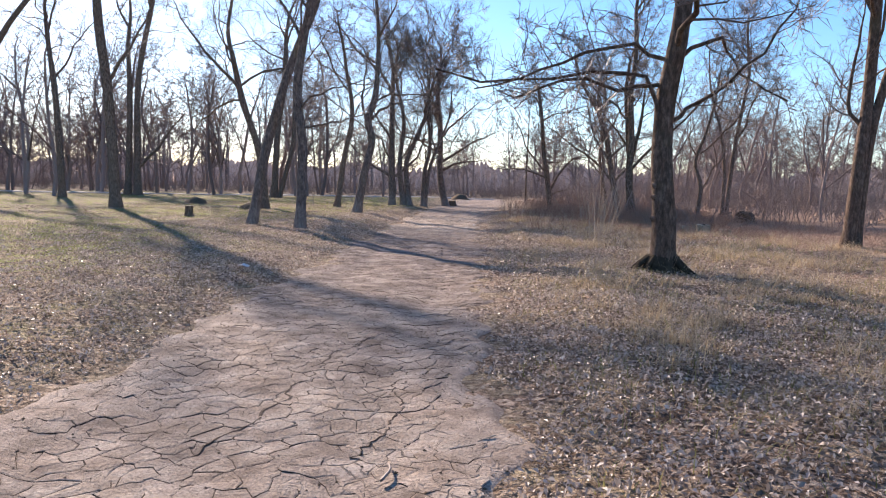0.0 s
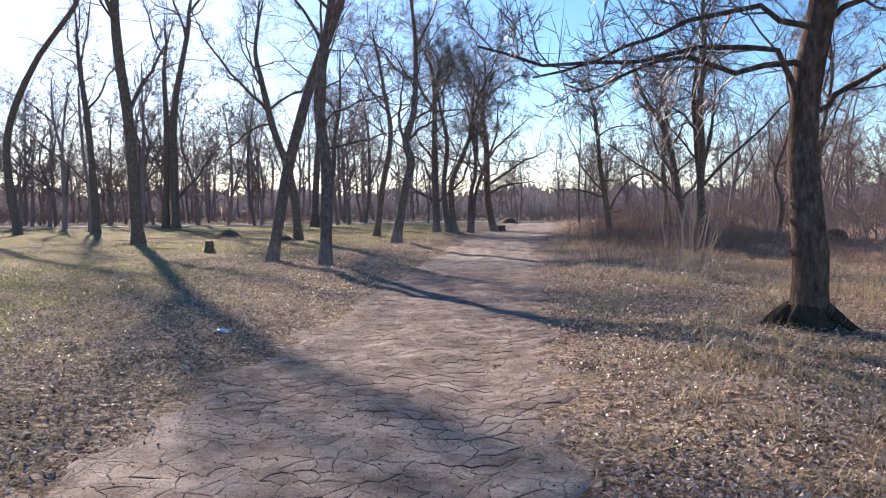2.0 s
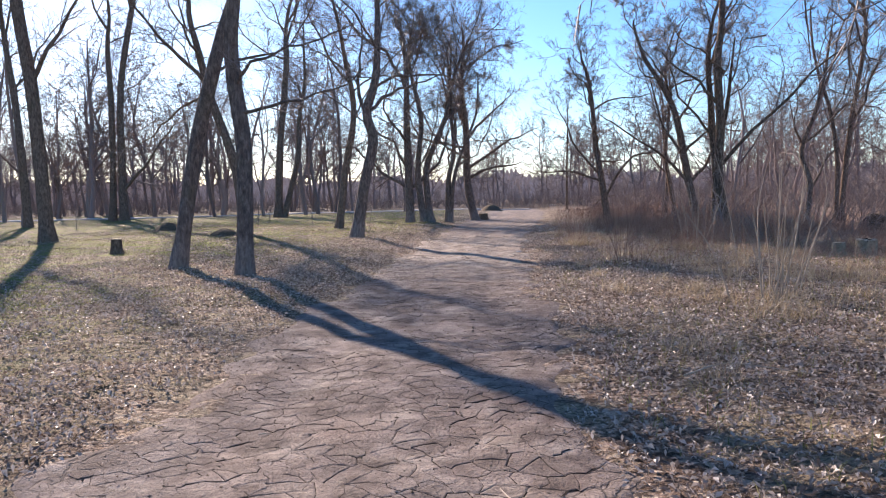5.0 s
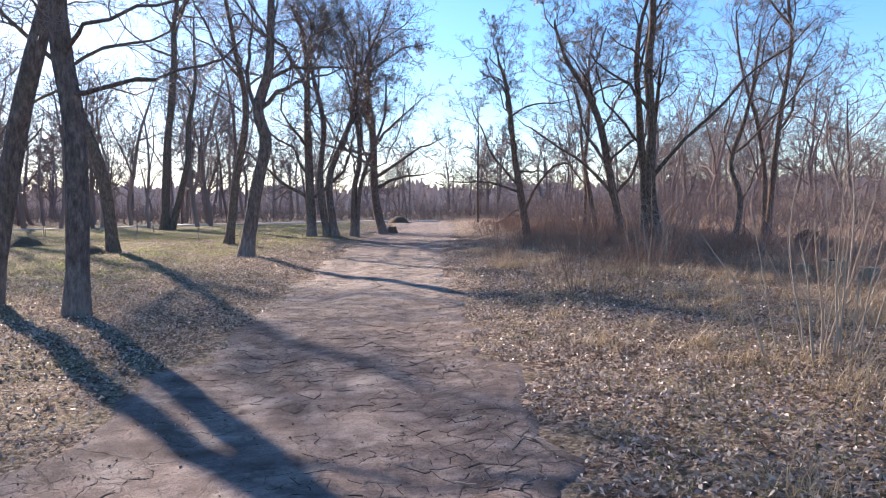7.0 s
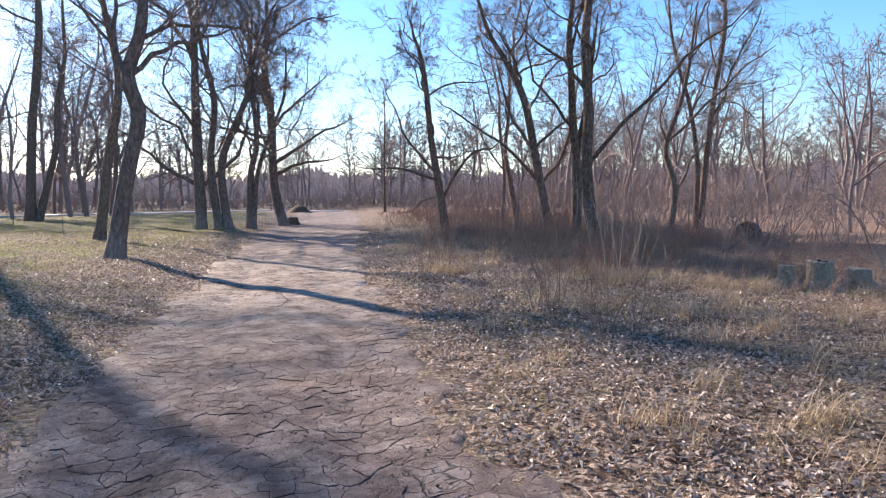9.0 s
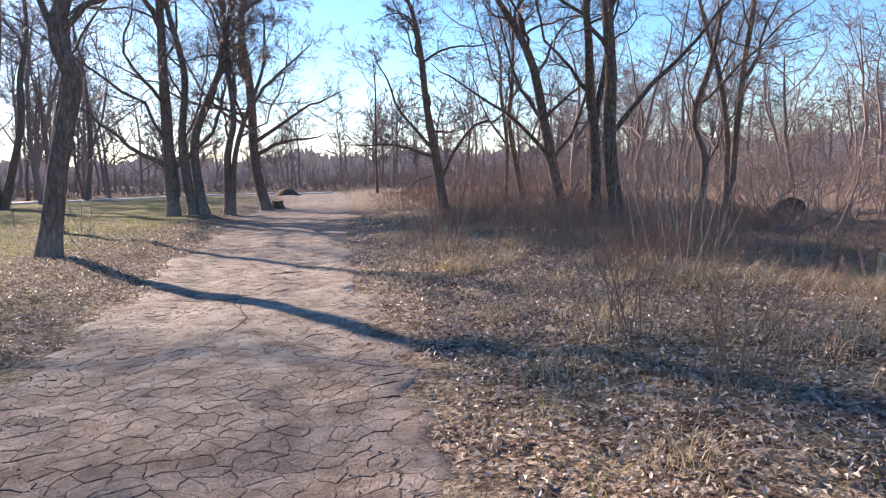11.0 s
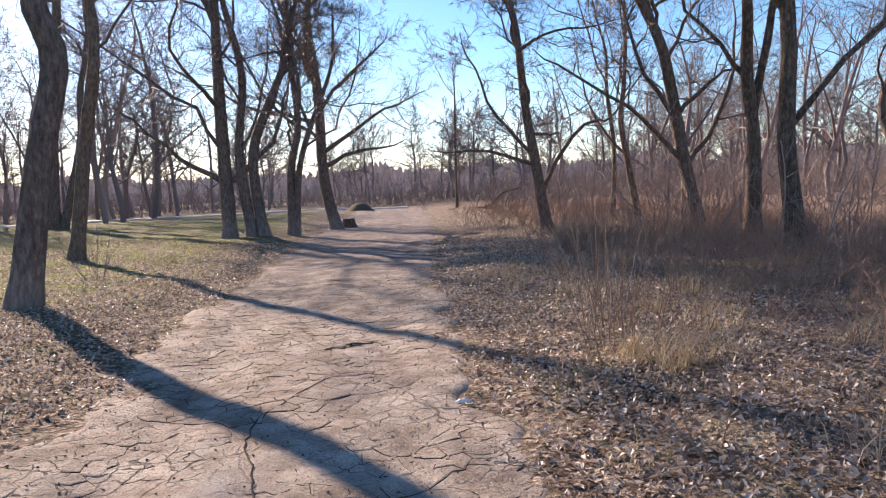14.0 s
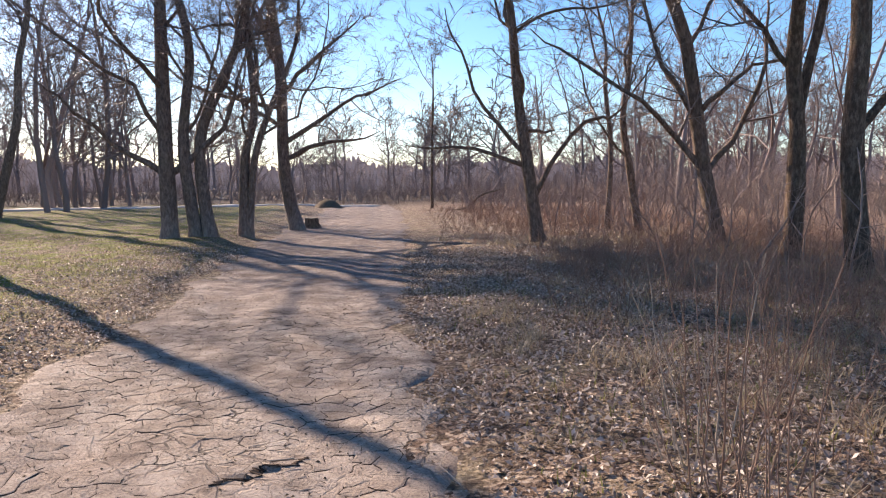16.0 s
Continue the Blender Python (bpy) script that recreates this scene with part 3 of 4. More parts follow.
def bare_tree(name, label, base, stems, limbs=(), top=10.0, r0=0.17, first=2.6, count=14, reach=0.34, seed=1, bark=None, fine=(8, 8, 5), slim=1.0, up=0.12, group="bare park trees", lean_y=0.0, knots=0.34):
    """stems: lists of (x, z) bends, the first one the trunk; limbs: lists of (x, z, y drift)."""
    rng = np.random.default_rng(seed)
    bark = bark or BARK_HAZED
    tree = tagged(new(name), label, "tree", group)
    tree.location = (base[0], base[1], float(height(base[0], base[1])))
    all_limbs, all_r = [], []
    for k, pts in enumerate(stems):
        tall = top * (1 if k == 0 else 0.85)
        p = curve_through(stem_points(rng, base, pts, tall), 34)
        p[:, 1] += lean_y * np.clip(p[:, 2], 0, 30)
        s = np.linspace(0, 1, len(p))
        r = 0.67 * r0 * (1 if k == 0 else 0.75) * (1.06 - s) ** 0.85 * (1 + 0.16 * np.exp(-np.maximum(p[:, 2], 0) / 0.25)) + 0.012
        v, f = trunk_mesh(rng, p, r)
        part("trunk" if k == 0 else "side_trunk", v, f, bark, tree)
        s0 = np.clip(first / tall, 0.08, 0.9)
        lead, lead_r = grow(rng, p[None], r[None], 3 if k == 0 else 2, max(s0, 0.3), 0.62, 32, 10, 0.10, 0.19, 0.64)
        q, qr = grow(rng, p[None], r[None], max(3, count - 4 if k == 0 else count // 2), s0, reach * 1.25, 54, 10, 0.12 + up * 0.4, 0.30, 0.40)
        q2, qr2 = grow(rng, lead, lead_r, 3, 0.2, 0.6, 46, 10, 0.12, 0.30, 0.5)
        all_limbs += list(lead) + list(q) + list(q2)
        all_r += list(lead_r) + list(qr) + list(qr2)
    main_p = curve_through(stem_points(np.random.default_rng(seed), base, stems[0], top), 34)
    for pts in limbs:
        rows = [np.array([x - base[0], 0.0, z]) for x, z in pts]
        rows = [w + np.array([rng.normal(0, 0.03) * (i > 0), rng.uniform(-0.25, 0.25) * i, rng.normal(0, 0.05) * (i > 0)]) for i, w in enumerate(rows)]
        d = unit(rows[-1] - rows[-2])
        rows.append(rows[-1] + d * 0.9 + np.array([0, rng.uniform(-0.3, 0.3), 0.12]))
        near = np.argmin(np.abs(main_p[:, 2] - rows[0][2]) + 0.3 * np.abs(main_p[:, 0] - rows[0][0]))
        rows[0] = 0.7 * main_p[near] + 0.3 * rows[0]
        q = curve_through(rows, 10)
        q[1:] += rng.normal(0, 0.035, (9, 3))
        all_limbs.append(q)
        all_r.append(np.linspace(knots * r0 * (1 - 0.5 * rows[0][2] / top), 0.012, 10))
    lp, lr = np.array(all_limbs), np.array(all_r)
    for q, w in zip(lp, lr):
        v, f = tubes(q[None], w[None], 7)
        part("limb", v, f, bark, tree)
    pieces = []
    p2, r2 = grow(rng, lp, lr, fine[0], 0.16, 0.46, 52, 5, 0.06 + up * 0.3, 0.32, 0.55, 0.0075 * slim)
    pieces.append(tubes(p2, r2, 3))
    p3, r3 = grow(rng, p2, r2, fine[1], 0.1, 0.56, 50, 3, 0.06, 0.32, 0.6, 0.0052 * slim)
    pieces.append(tubes(p3, r3, 3))
    if fine[2]:
        p4, r4 = grow(rng, p3, r3, fine[2], 0.1, 0.75, 46, 2, 0.06, 0.25, 0.72, 0.004 * slim)
        pieces.append(tubes(p4, r4, 3))
    v, f = joined(pieces)
    tagged(part("crown", v, f, TWIG, tree), kind="stuff")
    return tree


def named_trees():
    b = bare_tree
    b("tree", "broad dark tree with long low limbs over the grass", (3.72, 11.0), [[(3.72, 0), (3.70, 0.83), (3.64, 1.77), (3.67, 2.69), (3.79, 3.61), (3.86, 4.5)]],
      [[(3.60, 2.2), (3.32, 3.05), (2.62, 3.17), (1.62, 3.08), (0.62, 2.93)], [(3.7, 3.4), (3.0, 3.58), (2.1, 3.32), (1.4, 3.05)], [(3.5, 2.9), (2.9, 2.98), (2.2, 2.9), (1.6, 2.95)],
       [(3.75, 3.2), (4.3, 3.75), (4.75, 3.5), (5.0, 3.1)], [(3.7, 2.3), (4.1, 2.7), (4.6, 3.1), (5.1, 3.7)]], 11, 0.26, 3.8, 10, 0.34, 11, BARK_DARK, (11, 7, 4), 1.5, knots=0.17)
    b("tree", "tall tree with two dark leaning trunks in dry grass", (9.5, 16.9), [[(9.5, 0), (9.63, 2.0), (9.82, 3.75), (9.78, 6.0)], [(9.68, 0), (9.88, 2.41), (10.2, 4.0)]],
      [[(9.7, 2.7), (9.45, 3.4), (9.4, 4.8)]], 12, 0.20, 2.6, 13, 0.38, 12, BARK_DARK, (8, 7, 5), 1.25)
    b("tree", "tall dark tree leaning slightly on the lawn", (-15.5, 31.9), [[(-15.5, 0), (-15.64, 2.39), (-15.8, 5.25), (-16.13, 7.87), (-16.17, 10.0)]],
      [[(-15.8, 5.3), (-15.15, 6.7), (-14.2, 8.4)]], 17, 0.34, 5.2, 13, 0.34, 13)
    b("tree", "leaning tree of a crossing pair beside the road", (-6.2, 21.5), [[(-6.2, 0), (-5.8, 2.1), (-5.35, 3.6), (-4.92, 5.0), (-4.3, 6.5)]],
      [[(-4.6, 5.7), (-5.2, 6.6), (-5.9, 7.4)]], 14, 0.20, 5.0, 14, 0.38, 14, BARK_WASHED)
    b("tree", "upright tree of a crossing pair beside the road", (-4.42, 20.35), [[(-4.42, 0), (-4.36, 2.2), (-4.5, 3.6), (-4.45, 4.5), (-4.15, 6.2)]],
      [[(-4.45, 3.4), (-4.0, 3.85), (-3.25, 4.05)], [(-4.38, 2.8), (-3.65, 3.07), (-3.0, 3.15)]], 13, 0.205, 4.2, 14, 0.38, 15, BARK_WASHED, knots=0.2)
    b("tree", "crooked dark tree at the road's edge", (-4.4, 30.5), [[(-4.4, 0), (-4.05, 1.82), (-3.75, 3.07), (-3.92, 3.94), (-3.63, 4.93), (-3.55, 5.9)]],
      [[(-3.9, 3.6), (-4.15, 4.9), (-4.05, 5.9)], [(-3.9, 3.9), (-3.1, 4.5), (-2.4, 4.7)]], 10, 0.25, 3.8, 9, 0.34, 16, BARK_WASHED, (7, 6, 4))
    b("tree", "slim leaning tree on the lawn", (-6.65, 38.2), [[(-6.65, 0), (-6.3, 2.5), (-5.9, 4.3), (-5.9, 5.5)]], [], 9.5, 0.21, 2.8, 13, 0.40, 17)
    b("tree", "tall straight tree behind the lawn", (-15.9, 60), [[(-15.9, 0), (-15.6, 5.0), (-15.2, 8.4), (-14.9, 11.3)], [(-15.5, 0), (-15.0, 1.8), (-14.3, 4.4)]], [], 16, 0.38, 5.0, 13, 0.28, 18, fine=(7, 6, 4), slim=1.6)
    b("tree", "clump of several dark trunks beside the road", (-4.45, 44.8), [[(-4.45, 0), (-4.5, 2.5), (-4.53, 5.4), (-4.47, 7.2)], [(-3.75, 0), (-4.0, 2.5), (-3.8, 5.0), (-4.2, 7.2)], [(-3.4, 0), (-3.6, 2.5), (-3.0, 4.2)]],
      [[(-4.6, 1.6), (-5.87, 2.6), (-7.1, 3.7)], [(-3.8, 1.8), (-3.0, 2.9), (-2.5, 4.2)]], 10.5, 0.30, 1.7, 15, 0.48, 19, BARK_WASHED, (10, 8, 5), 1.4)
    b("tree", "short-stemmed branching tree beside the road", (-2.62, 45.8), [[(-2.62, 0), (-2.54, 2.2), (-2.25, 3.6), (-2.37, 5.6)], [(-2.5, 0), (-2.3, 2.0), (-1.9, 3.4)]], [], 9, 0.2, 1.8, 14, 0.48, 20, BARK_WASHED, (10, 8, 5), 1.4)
    b("tree", "bushy tree with a bent trunk beside the road", (-1.35, 49.6), [[(-1.35, 0), (-1.77, 2.1), (-1.8, 5.0), (-2.06, 7.7)]],
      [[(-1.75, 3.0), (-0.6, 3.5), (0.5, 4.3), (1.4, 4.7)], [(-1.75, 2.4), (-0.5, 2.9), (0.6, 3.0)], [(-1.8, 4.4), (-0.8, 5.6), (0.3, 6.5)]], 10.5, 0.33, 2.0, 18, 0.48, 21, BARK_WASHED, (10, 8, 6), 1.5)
    b("tree", "crooked forked tree in the undergrowth", (4.95, 41.6), [[(4.95, 0), (4.65, 1.97), (4.4, 3.55), (4.25, 5.3)]],
      [[(4.95, 1.1), (5.61, 2.45), (6.33, 3.0), (6.98, 3.1), (7.6, 3.9)], [(4.6, 2.0), (3.6, 3.2), (3.0, 4.6)], [(4.7, 1.9), (3.4, 2.2), (2.6, 2.3)]], 7.3, 0.21, 1.7, 14, 0.50, 22, None, (8, 7, 5), 1.4)
    b("tree", "wide forked tree in the undergrowth", (8.25, 38.9), [[(8.25, 0), (7.9, 1.5), (7.68, 2.7), (7.3, 4.4)]],
      [[(7.9, 1.55), (7.1, 2.4), (6.0, 3.1), (4.9, 4.1)], [(7.95, 1.5), (8.65, 2.4), (9.0, 3.6), (9.3, 4.9)], [(7.7, 2.6), (6.9, 3.9), (6.5, 5.3)]], 8.2, 0.25, 2.0, 13, 0.46, 23, None, (8, 7, 5), 1.4)
    b("tree", "slender crooked tree in the undergrowth", (8.5, 44), [[(8.5, 0), (8.18, 1.7), (7.96, 3.1), (8.1, 4.3)]], [[(8.05, 2.1), (7.13, 3.1), (6.66, 4.4)]], 7.8, 0.15, 2.4, 10, 0.36, 24, None, (8, 7, 5), 1.5)
    b("tree", "shaggy-barked forked tree in the brush", (8.2, 36.2), [[(8.2, 0), (8.2, 2.0), (8.05, 3.4)], [(8.2, 0), (8.22, 2.2), (8.6, 4.3)]], [[(8.05, 3.3), (7.4, 4.2), (6.85, 5.1), (6.4, 6.2)]], 8.0, 0.21, 3.3, 9, 0.33, 25, BARK_PALE, (8, 7, 5), 1.3)
    b("tree", "tall shaggy-barked tree with one long straight limb", (7.95, 34.0), [[(7.95, 0), (7.72, 1.83), (7.75, 3.7), (7.62, 5.5)]],
      [[(7.8, 2.2), (8.8, 3.25), (9.95, 4.2), (11.25, 5.4), (12.2, 6.3)], [(7.75, 4.2), (7.0, 5.0), (6.2, 5.8)]], 12.5, 0.23, 3.6, 12, 0.27, 26, BARK_PALE, (8, 7, 5), 1.2)
    b("tree", "tall twin-stemmed tree rising from brushwood", (13.5, 38), [[(13.5, 0), (13.7, 2.2), (13.9, 4.3), (14.3, 7.1)], [(13.3, 0), (13.35, 2.2), (13.1, 4.3)]], [], 10, 0.16, 2.6, 13, 0.36, 27, None, (8, 7, 5), 1.4)
    b("tree", "tall double tree with a dead leaning limb", (-26.4, 58), [[(-26.4, 0), (-26.4, 3.88), (-26.2, 9.3), (-25.0, 15)], [(-27.2, 0), (-26.9, 7.2), (-27.0, 11.4)]], [[(-26.3, 2.2), (-24.6, 3.8), (-22.9, 6.0)]], 18, 0.42, 6.0, 11, 0.26, 28, None, (7, 6, 4), 1.7)
    b("tree", "dark tree on the shaded lawn", (-27.5, 49), [[(-27.5, 0), (-27.6, 4.0), (-27.9, 7.5), (-28.2, 10)]], [], 15, 0.33, 4.0, 13, 0.3, 29, None, (7, 6, 4), 1.6)
    b("tree", "bent tree standing behind the leaning pair", (-9.5, 34.8), [[(-9.5, 0), (-9.75, 2.6), (-10.55, 5.0), (-11.0, 7.0)]], [], 10.5, 0.27, 3.0, 14, 0.46, 30, None, (8, 7, 5), 1.3)
    b("tree", "leaning tree at the far edge of the lawn", (-30.2, 45), [[(-30.2, 0), (-30.8, 5.6), (-28.8, 10), (-26.2, 13.4)]], [], 16, 0.32, 6.0, 11, 0.27, 31, None, (7, 6, 4), 1.6)
    b("tree", "slim tree with a pale straight stem at the road's far end", (5.1, 66), [[(5.1, 0), (5.1, 3.0), (5.2, 6.0)]], [], 8.5, 0.10, 4.2, 9, 0.3, 32, BARK_PALE, (6, 6, 3), 1.8)
    b("tree", "tree with a thin trunk in the brush", (8.6, 47), [[(8.6, 0), (8.7, 2.5), (8.5, 4.5)]], [], 8, 0.11, 2.8, 9, 0.34, 33, None, (6, 6, 4), 1.6)

    b("tree", "slender crooked tree in dense brush", (11.6, 36.6), [[(11.6, 0), (11.75, 1.5), (11.5, 2.8), (11.9, 4.2)]], [[(11.6, 1.2), (12.2, 2.3), (12.9, 3.2)]], 7.4, 0.15, 1.8, 10, 0.42, 34, None, (8, 7, 5), 1.4)


named_trees()

# ---- the wood around ----


def wild_tree(seed, top, r0, fine, slim):
    """Points and faces of a bare forked tree for the wood, all in one."""
    rng = np.random.default_rng(seed)
    pts = [(0, 0)]
    x = 0.0
    for z in (1.5, 3.2, 5.0):
        x += rng.normal(0, 0.35)
        pts.append((x, z * top / 9))
    p = curve_through(stem_points(rng, (0, 0), pts, top), 9)
    s = np.linspace(0, 1, 9)
    r = 0.8 * r0 * (1.05 - s) ** 0.85 + 0.012
    wood = [tubes(p[None], r[None], 5)]
    lead, lead_r = grow(rng, p[None], r[None], 4, 0.14, 0.66, 38, 5, 0.08, 0.2, 0.62)
    wood.append(tubes(lead, lead_r, 4))
    lp, lr = grow(rng, lead, lead_r, 4, 0.15, 0.55, 48, 4, 0.1, 0.26, 0.45, 0.008 * slim)
    l2, r2 = grow(rng, p[None], r[None], 9, 0.16, 0.46, 62, 4, 0.1, 0.26, 0.36, 0.008 * slim)
    lp, lr = np.concatenate([lp, l2]), np.concatenate([lr, r2])
    wood.append(tubes(lp, lr, 3))
    for k, count in enumerate(fine):
        last = k == len(fine) - 1
        lp, lr = grow(rng, lp, lr, count, 0.12, (0.52, 0.6, 0.7)[k], 50, 2 if last else 3, 0.05, 0.28, 0.55, (0.007, 0.0055, 0.0045)[k] * slim)
        wood.append(tubes(lp, lr, 3))
    return joined(wood)


def moved(piece, x, y, turn, size):
    v, f = piece
    c, s = math.cos(turn), math.sin(turn)
    w = v * size
    return np.stack([w[:, 0] * c - w[:, 1] * s + x, w[:, 0] * s + w[:, 1] * c + y, w[:, 2] + float(height(x, y)) - 0.05], 1), f


def clear_of_walk(x, y):
    """Open ground: the road, its verges and the lawn."""
    if abs(x - float(road_middle(min(y, 70)))) < 5.5 and y < 78:
        return False
    return not (-60 < x < -2 and y < 66)


def build_woods():
    rng = np.random.default_rng(77)
    kinds = [wild_tree(200 + i, 8.0 + 0.7 * i, 0.13 + 0.012 * i, (4, 3, 3), 1.9) for i in range(6)]
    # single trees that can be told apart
    meshes = [mesh_of("wild_tree", *k, FAR_TWIG_HAZED) for k in kinds]
    spots = []
    tries = 0
    while len(spots) < 46 and tries < 5000:
        tries += 1
        x, y = (rng.uniform(14, 46), rng.uniform(33, 78)) if len(spots) < 22 else (rng.uniform(-62, -10), rng.uniform(64, 92))
        if len(spots) >= 38:
            x, y = rng.uniform(-48, -26), rng.uniform(30, 62)
        if all((x - a) ** 2 + (y - b) ** 2 > 9 for a, b in spots):
            spots.append((x, y))
    for i, (x, y) in enumerate(spots):
        ob = new("wild_tree", meshes[i % 6])
        tagged(ob, "bare grey-brown tree with a thin twiggy crown", "tree", "bare trees of the wood")
        ob.matrix_world = Matrix.LocRotScale((x, y, float(height(x, y)) - 0.05), Euler((0, 0, rng.uniform(0, 6.28))), Vector((1, 1, 1)) * rng.uniform(0.75, 1.15) * (1.2 if x < 0 else 0.4 + 0.005 * y))
    # the wood behind, past counting
    rough = [wild_tree(300 + i, 8.5 + 0.8 * i, 0.2, (5, 4), 3.6) for i in range(6)]
    pieces = []
    while len(pieces) < 150:
        k = len(pieces)
        if k < 72:
            x, y = (rng.uniform(-85, 60), rng.uniform(70, 105)) if k % 2 else (rng.uniform(-60, -6), rng.uniform(66, 84))
        elif k < 116:
            x, y = rng.uniform(15, 62), rng.uniform(36, 84)
        elif k < 144:
            x, y = rng.uniform(-105, -44), rng.uniform(5, 90)
        else:
            x, y = rng.uniform(-60, 60), rng.uniform(-60, -18)
        if clear_of_walk(x, y):
            pieces.append(moved(rough[k % 6], x, y, rng.uniform(0, 6.28), rng.uniform(0.75, 1.2) * (1.02 if x < -14 else (0.66 if x < 14 else 0.44 + 0.0045 * y))))
    # the deep wood: coarse crowns behind one another
    deep_kinds = [wild_tree(340 + i, 8.0 + 0.7 * i, 0.24, (9,), 8.0) for i in range(6)]
    for k in range(290):
        x, y = (rng.uniform(-130, 120), rng.uniform(98, 150)) if k < 190 else ((rng.uniform(45, 110), rng.uniform(30, 100)) if k < 240 else (rng.uniform(-150, -85), rng.uniform(20, 110)))
        pieces.append(moved(deep_kinds[k % 6], x, y, rng.uniform(0, 6.28), rng.uniform(0.7, 1.2) * (1.05 if x < -14 else 0.85)))
    v, f = joined(pieces)
    thing("far_woods", v, f, FAR_TWIG_HAZED, "bare grey-brown woods behind the lawn and brush", "woods", kind="stuff")


def build_backdrop():
    rng = np.random.default_rng(9)
    n = 5200
    a = np.linspace(0, 2 * np.pi, n, endpoint=False)
    dist = 165 + 8 * np.sin(5 * a) + 5 * np.sin(11 * a + 1)
    rows = []
    for k, z in enumerate((-1.0, 2.5, 4.2, 5.4)):
        jag = (rng.random(n) ** 2 * 1.5 + 0.7 * np.sin(37 * a) + 0.5 * np.sin(97 * a + 1)) * (k / 3)
        rows.append(np.stack([dist * np.cos(a), 20 + dist * np.sin(a), z + jag], 1) + rng.normal(0, 0.2, (n, 3)) * (k > 0))
    v = np.stack(rows, 1).reshape(-1, 3)
    i, j = np.arange(n)[:, None, None], np.arange(3)[None, :, None]
    f = np.concatenate([i * 4 + j, ((i + 1) % n) * 4 + j, ((i + 1) % n) * 4 + j + 1, i * 4 + j + 1], -1).reshape(-1, 4)
    thing("backdrop", v, f, FAR_WOOD_HAZED, "distant brown edge of the woods, glowing faintly for haze", "backdrop", kind="structure")


def stems_at(rng, x, y, tall, r, n=5, lean=0.18, wander=0.10):
    """Upright thin stems with their feet on the ground."""
    count = len(x)
    p = [np.stack([x, y, height(x, y) - 0.03], 1)]
    d = unit(np.stack([rng.normal(0, lean, count), rng.normal(0, lean, count), np.ones(count)], 1))
    for _ in range(n - 1):
        d = unit(d + wander * rng.normal(size=d.shape))
        p.append(p[-1] + d * (tall / (n - 1))[:, None])
    return np.stack(p, 1), r[:, None] * np.linspace(1, 0.4, n)[None, :]


def patchy(x, y, size, seed):
    """A smooth patchy field between 0 and 1."""
    a = np.sin(x / size + seed) * np.cos(1.3 * y / size + 2 * seed) + 0.6 * np.sin(2.3 * x / size - 1.7 * y / size + seed) + 0.4 * np.sin(4.1 * y / size + 3.3 * x / size)
    return np.clip(0.5 + 0.3 * a, 0, 1)


def build_brush():
    rng = np.random.default_rng(21)
    # tall thin brushwood right of the road and across the far end
    n = 1500
    x = np.concatenate([rng.uniform(6, 24, n), rng.uniform(-60, 40, n // 3)])
    y = np.concatenate([rng.uniform(22, 80, n), rng.uniform(78, 100, n // 3)])
    keep = (x - road_middle(np.minimum(y, 70)) > 4.2 + 3.0 * patchy(x, y, 4, 2)) | (y > 78)
    keep &= ~((x < 12.5) & (y < 27))
    keep &= patchy(x, y, 5, 1) + 0.35 > rng.random(len(x))
    x, y = x[keep], y[keep]
    tall = rng.uniform(0.7, 2.6, len(x)) * (0.7 + 0.5 * patchy(x, y, 7, 3))
    p, r = stems_at(rng, x, y, tall, rng.uniform(0.006, 0.015, len(x)) * (1 + y / 60), 5, 0.3, 0.22)
    pieces = [tubes(p, r, 3)]
    p2, r2 = grow(rng, p, r, 6, 0.2, 0.5, 52, 3, 0.12, 0.2, 0.6, 0.0055)
    pieces.append(tubes(p2, r2, 3))
    p3, r3 = grow(rng, p2, r2, 2, 0.2, 0.6, 38, 2, 0.1, 0.15, 0.7, 0.005)
    pieces.append(tubes(p3, r3, 3))
    n = 4200
    x, y = rng.uniform(11, 52, n), rng.uniform(31, 82, n)
    ok = (x > 11 + 5 * patchy(x, y, 6, 7)) & (patchy(x, y, 3.5, 11) ** 2 * 1.3 > rng.random(n))
    x, y = x[ok], y[ok]
    p, r = stems_at(rng, x, y, rng.uniform(0.9, 3.2, len(x)) * (0.5 + 0.8 * patchy(x, y, 3.5, 11)), rng.uniform(0.012, 0.026, len(x)), 4, 0.32, 0.3)
    pieces.append(tubes(p, r, 3))
    p2, r2 = grow(rng, p, r, 8, 0.2, 0.5, 58, 2, 0.0, 0.2, 0.6, 0.009)
    pieces.append(tubes(p2, r2, 3))
    # the thin undergrowth of the far wood
    n = 3400
    x, y = rng.uniform(-105, 45, n), rng.uniform(77, 118, n)
    x2, y2 = rng.uniform(-100, -50, n // 3), rng.uniform(20, 78, n // 3)
    x, y = np.concatenate([x, x2]), np.concatenate([y, y2])
    p, r = stems_at(rng, x, y, (1.0 + 3.2 * rng.random(len(x)) ** 1.5) * (0.4 + patchy(x, y, 4.5, 13)), rng.uniform(0.016, 0.034, len(x)), 3, 0.4, 0.3)
    pieces.append(tubes(p, r, 3))
    p2, r2 = grow(rng, p, r, 7, 0.1, 0.6, 48, 2, 0.15, 0.2, 0.7, 0.014)
    pieces.append(tubes(p2, r2, 3))
    v, f = joined(pieces)
    thing("brushwood", v, f, BRUSH, "tangled leafless brushwood of thin brown stems", "brush", kind="stuff")


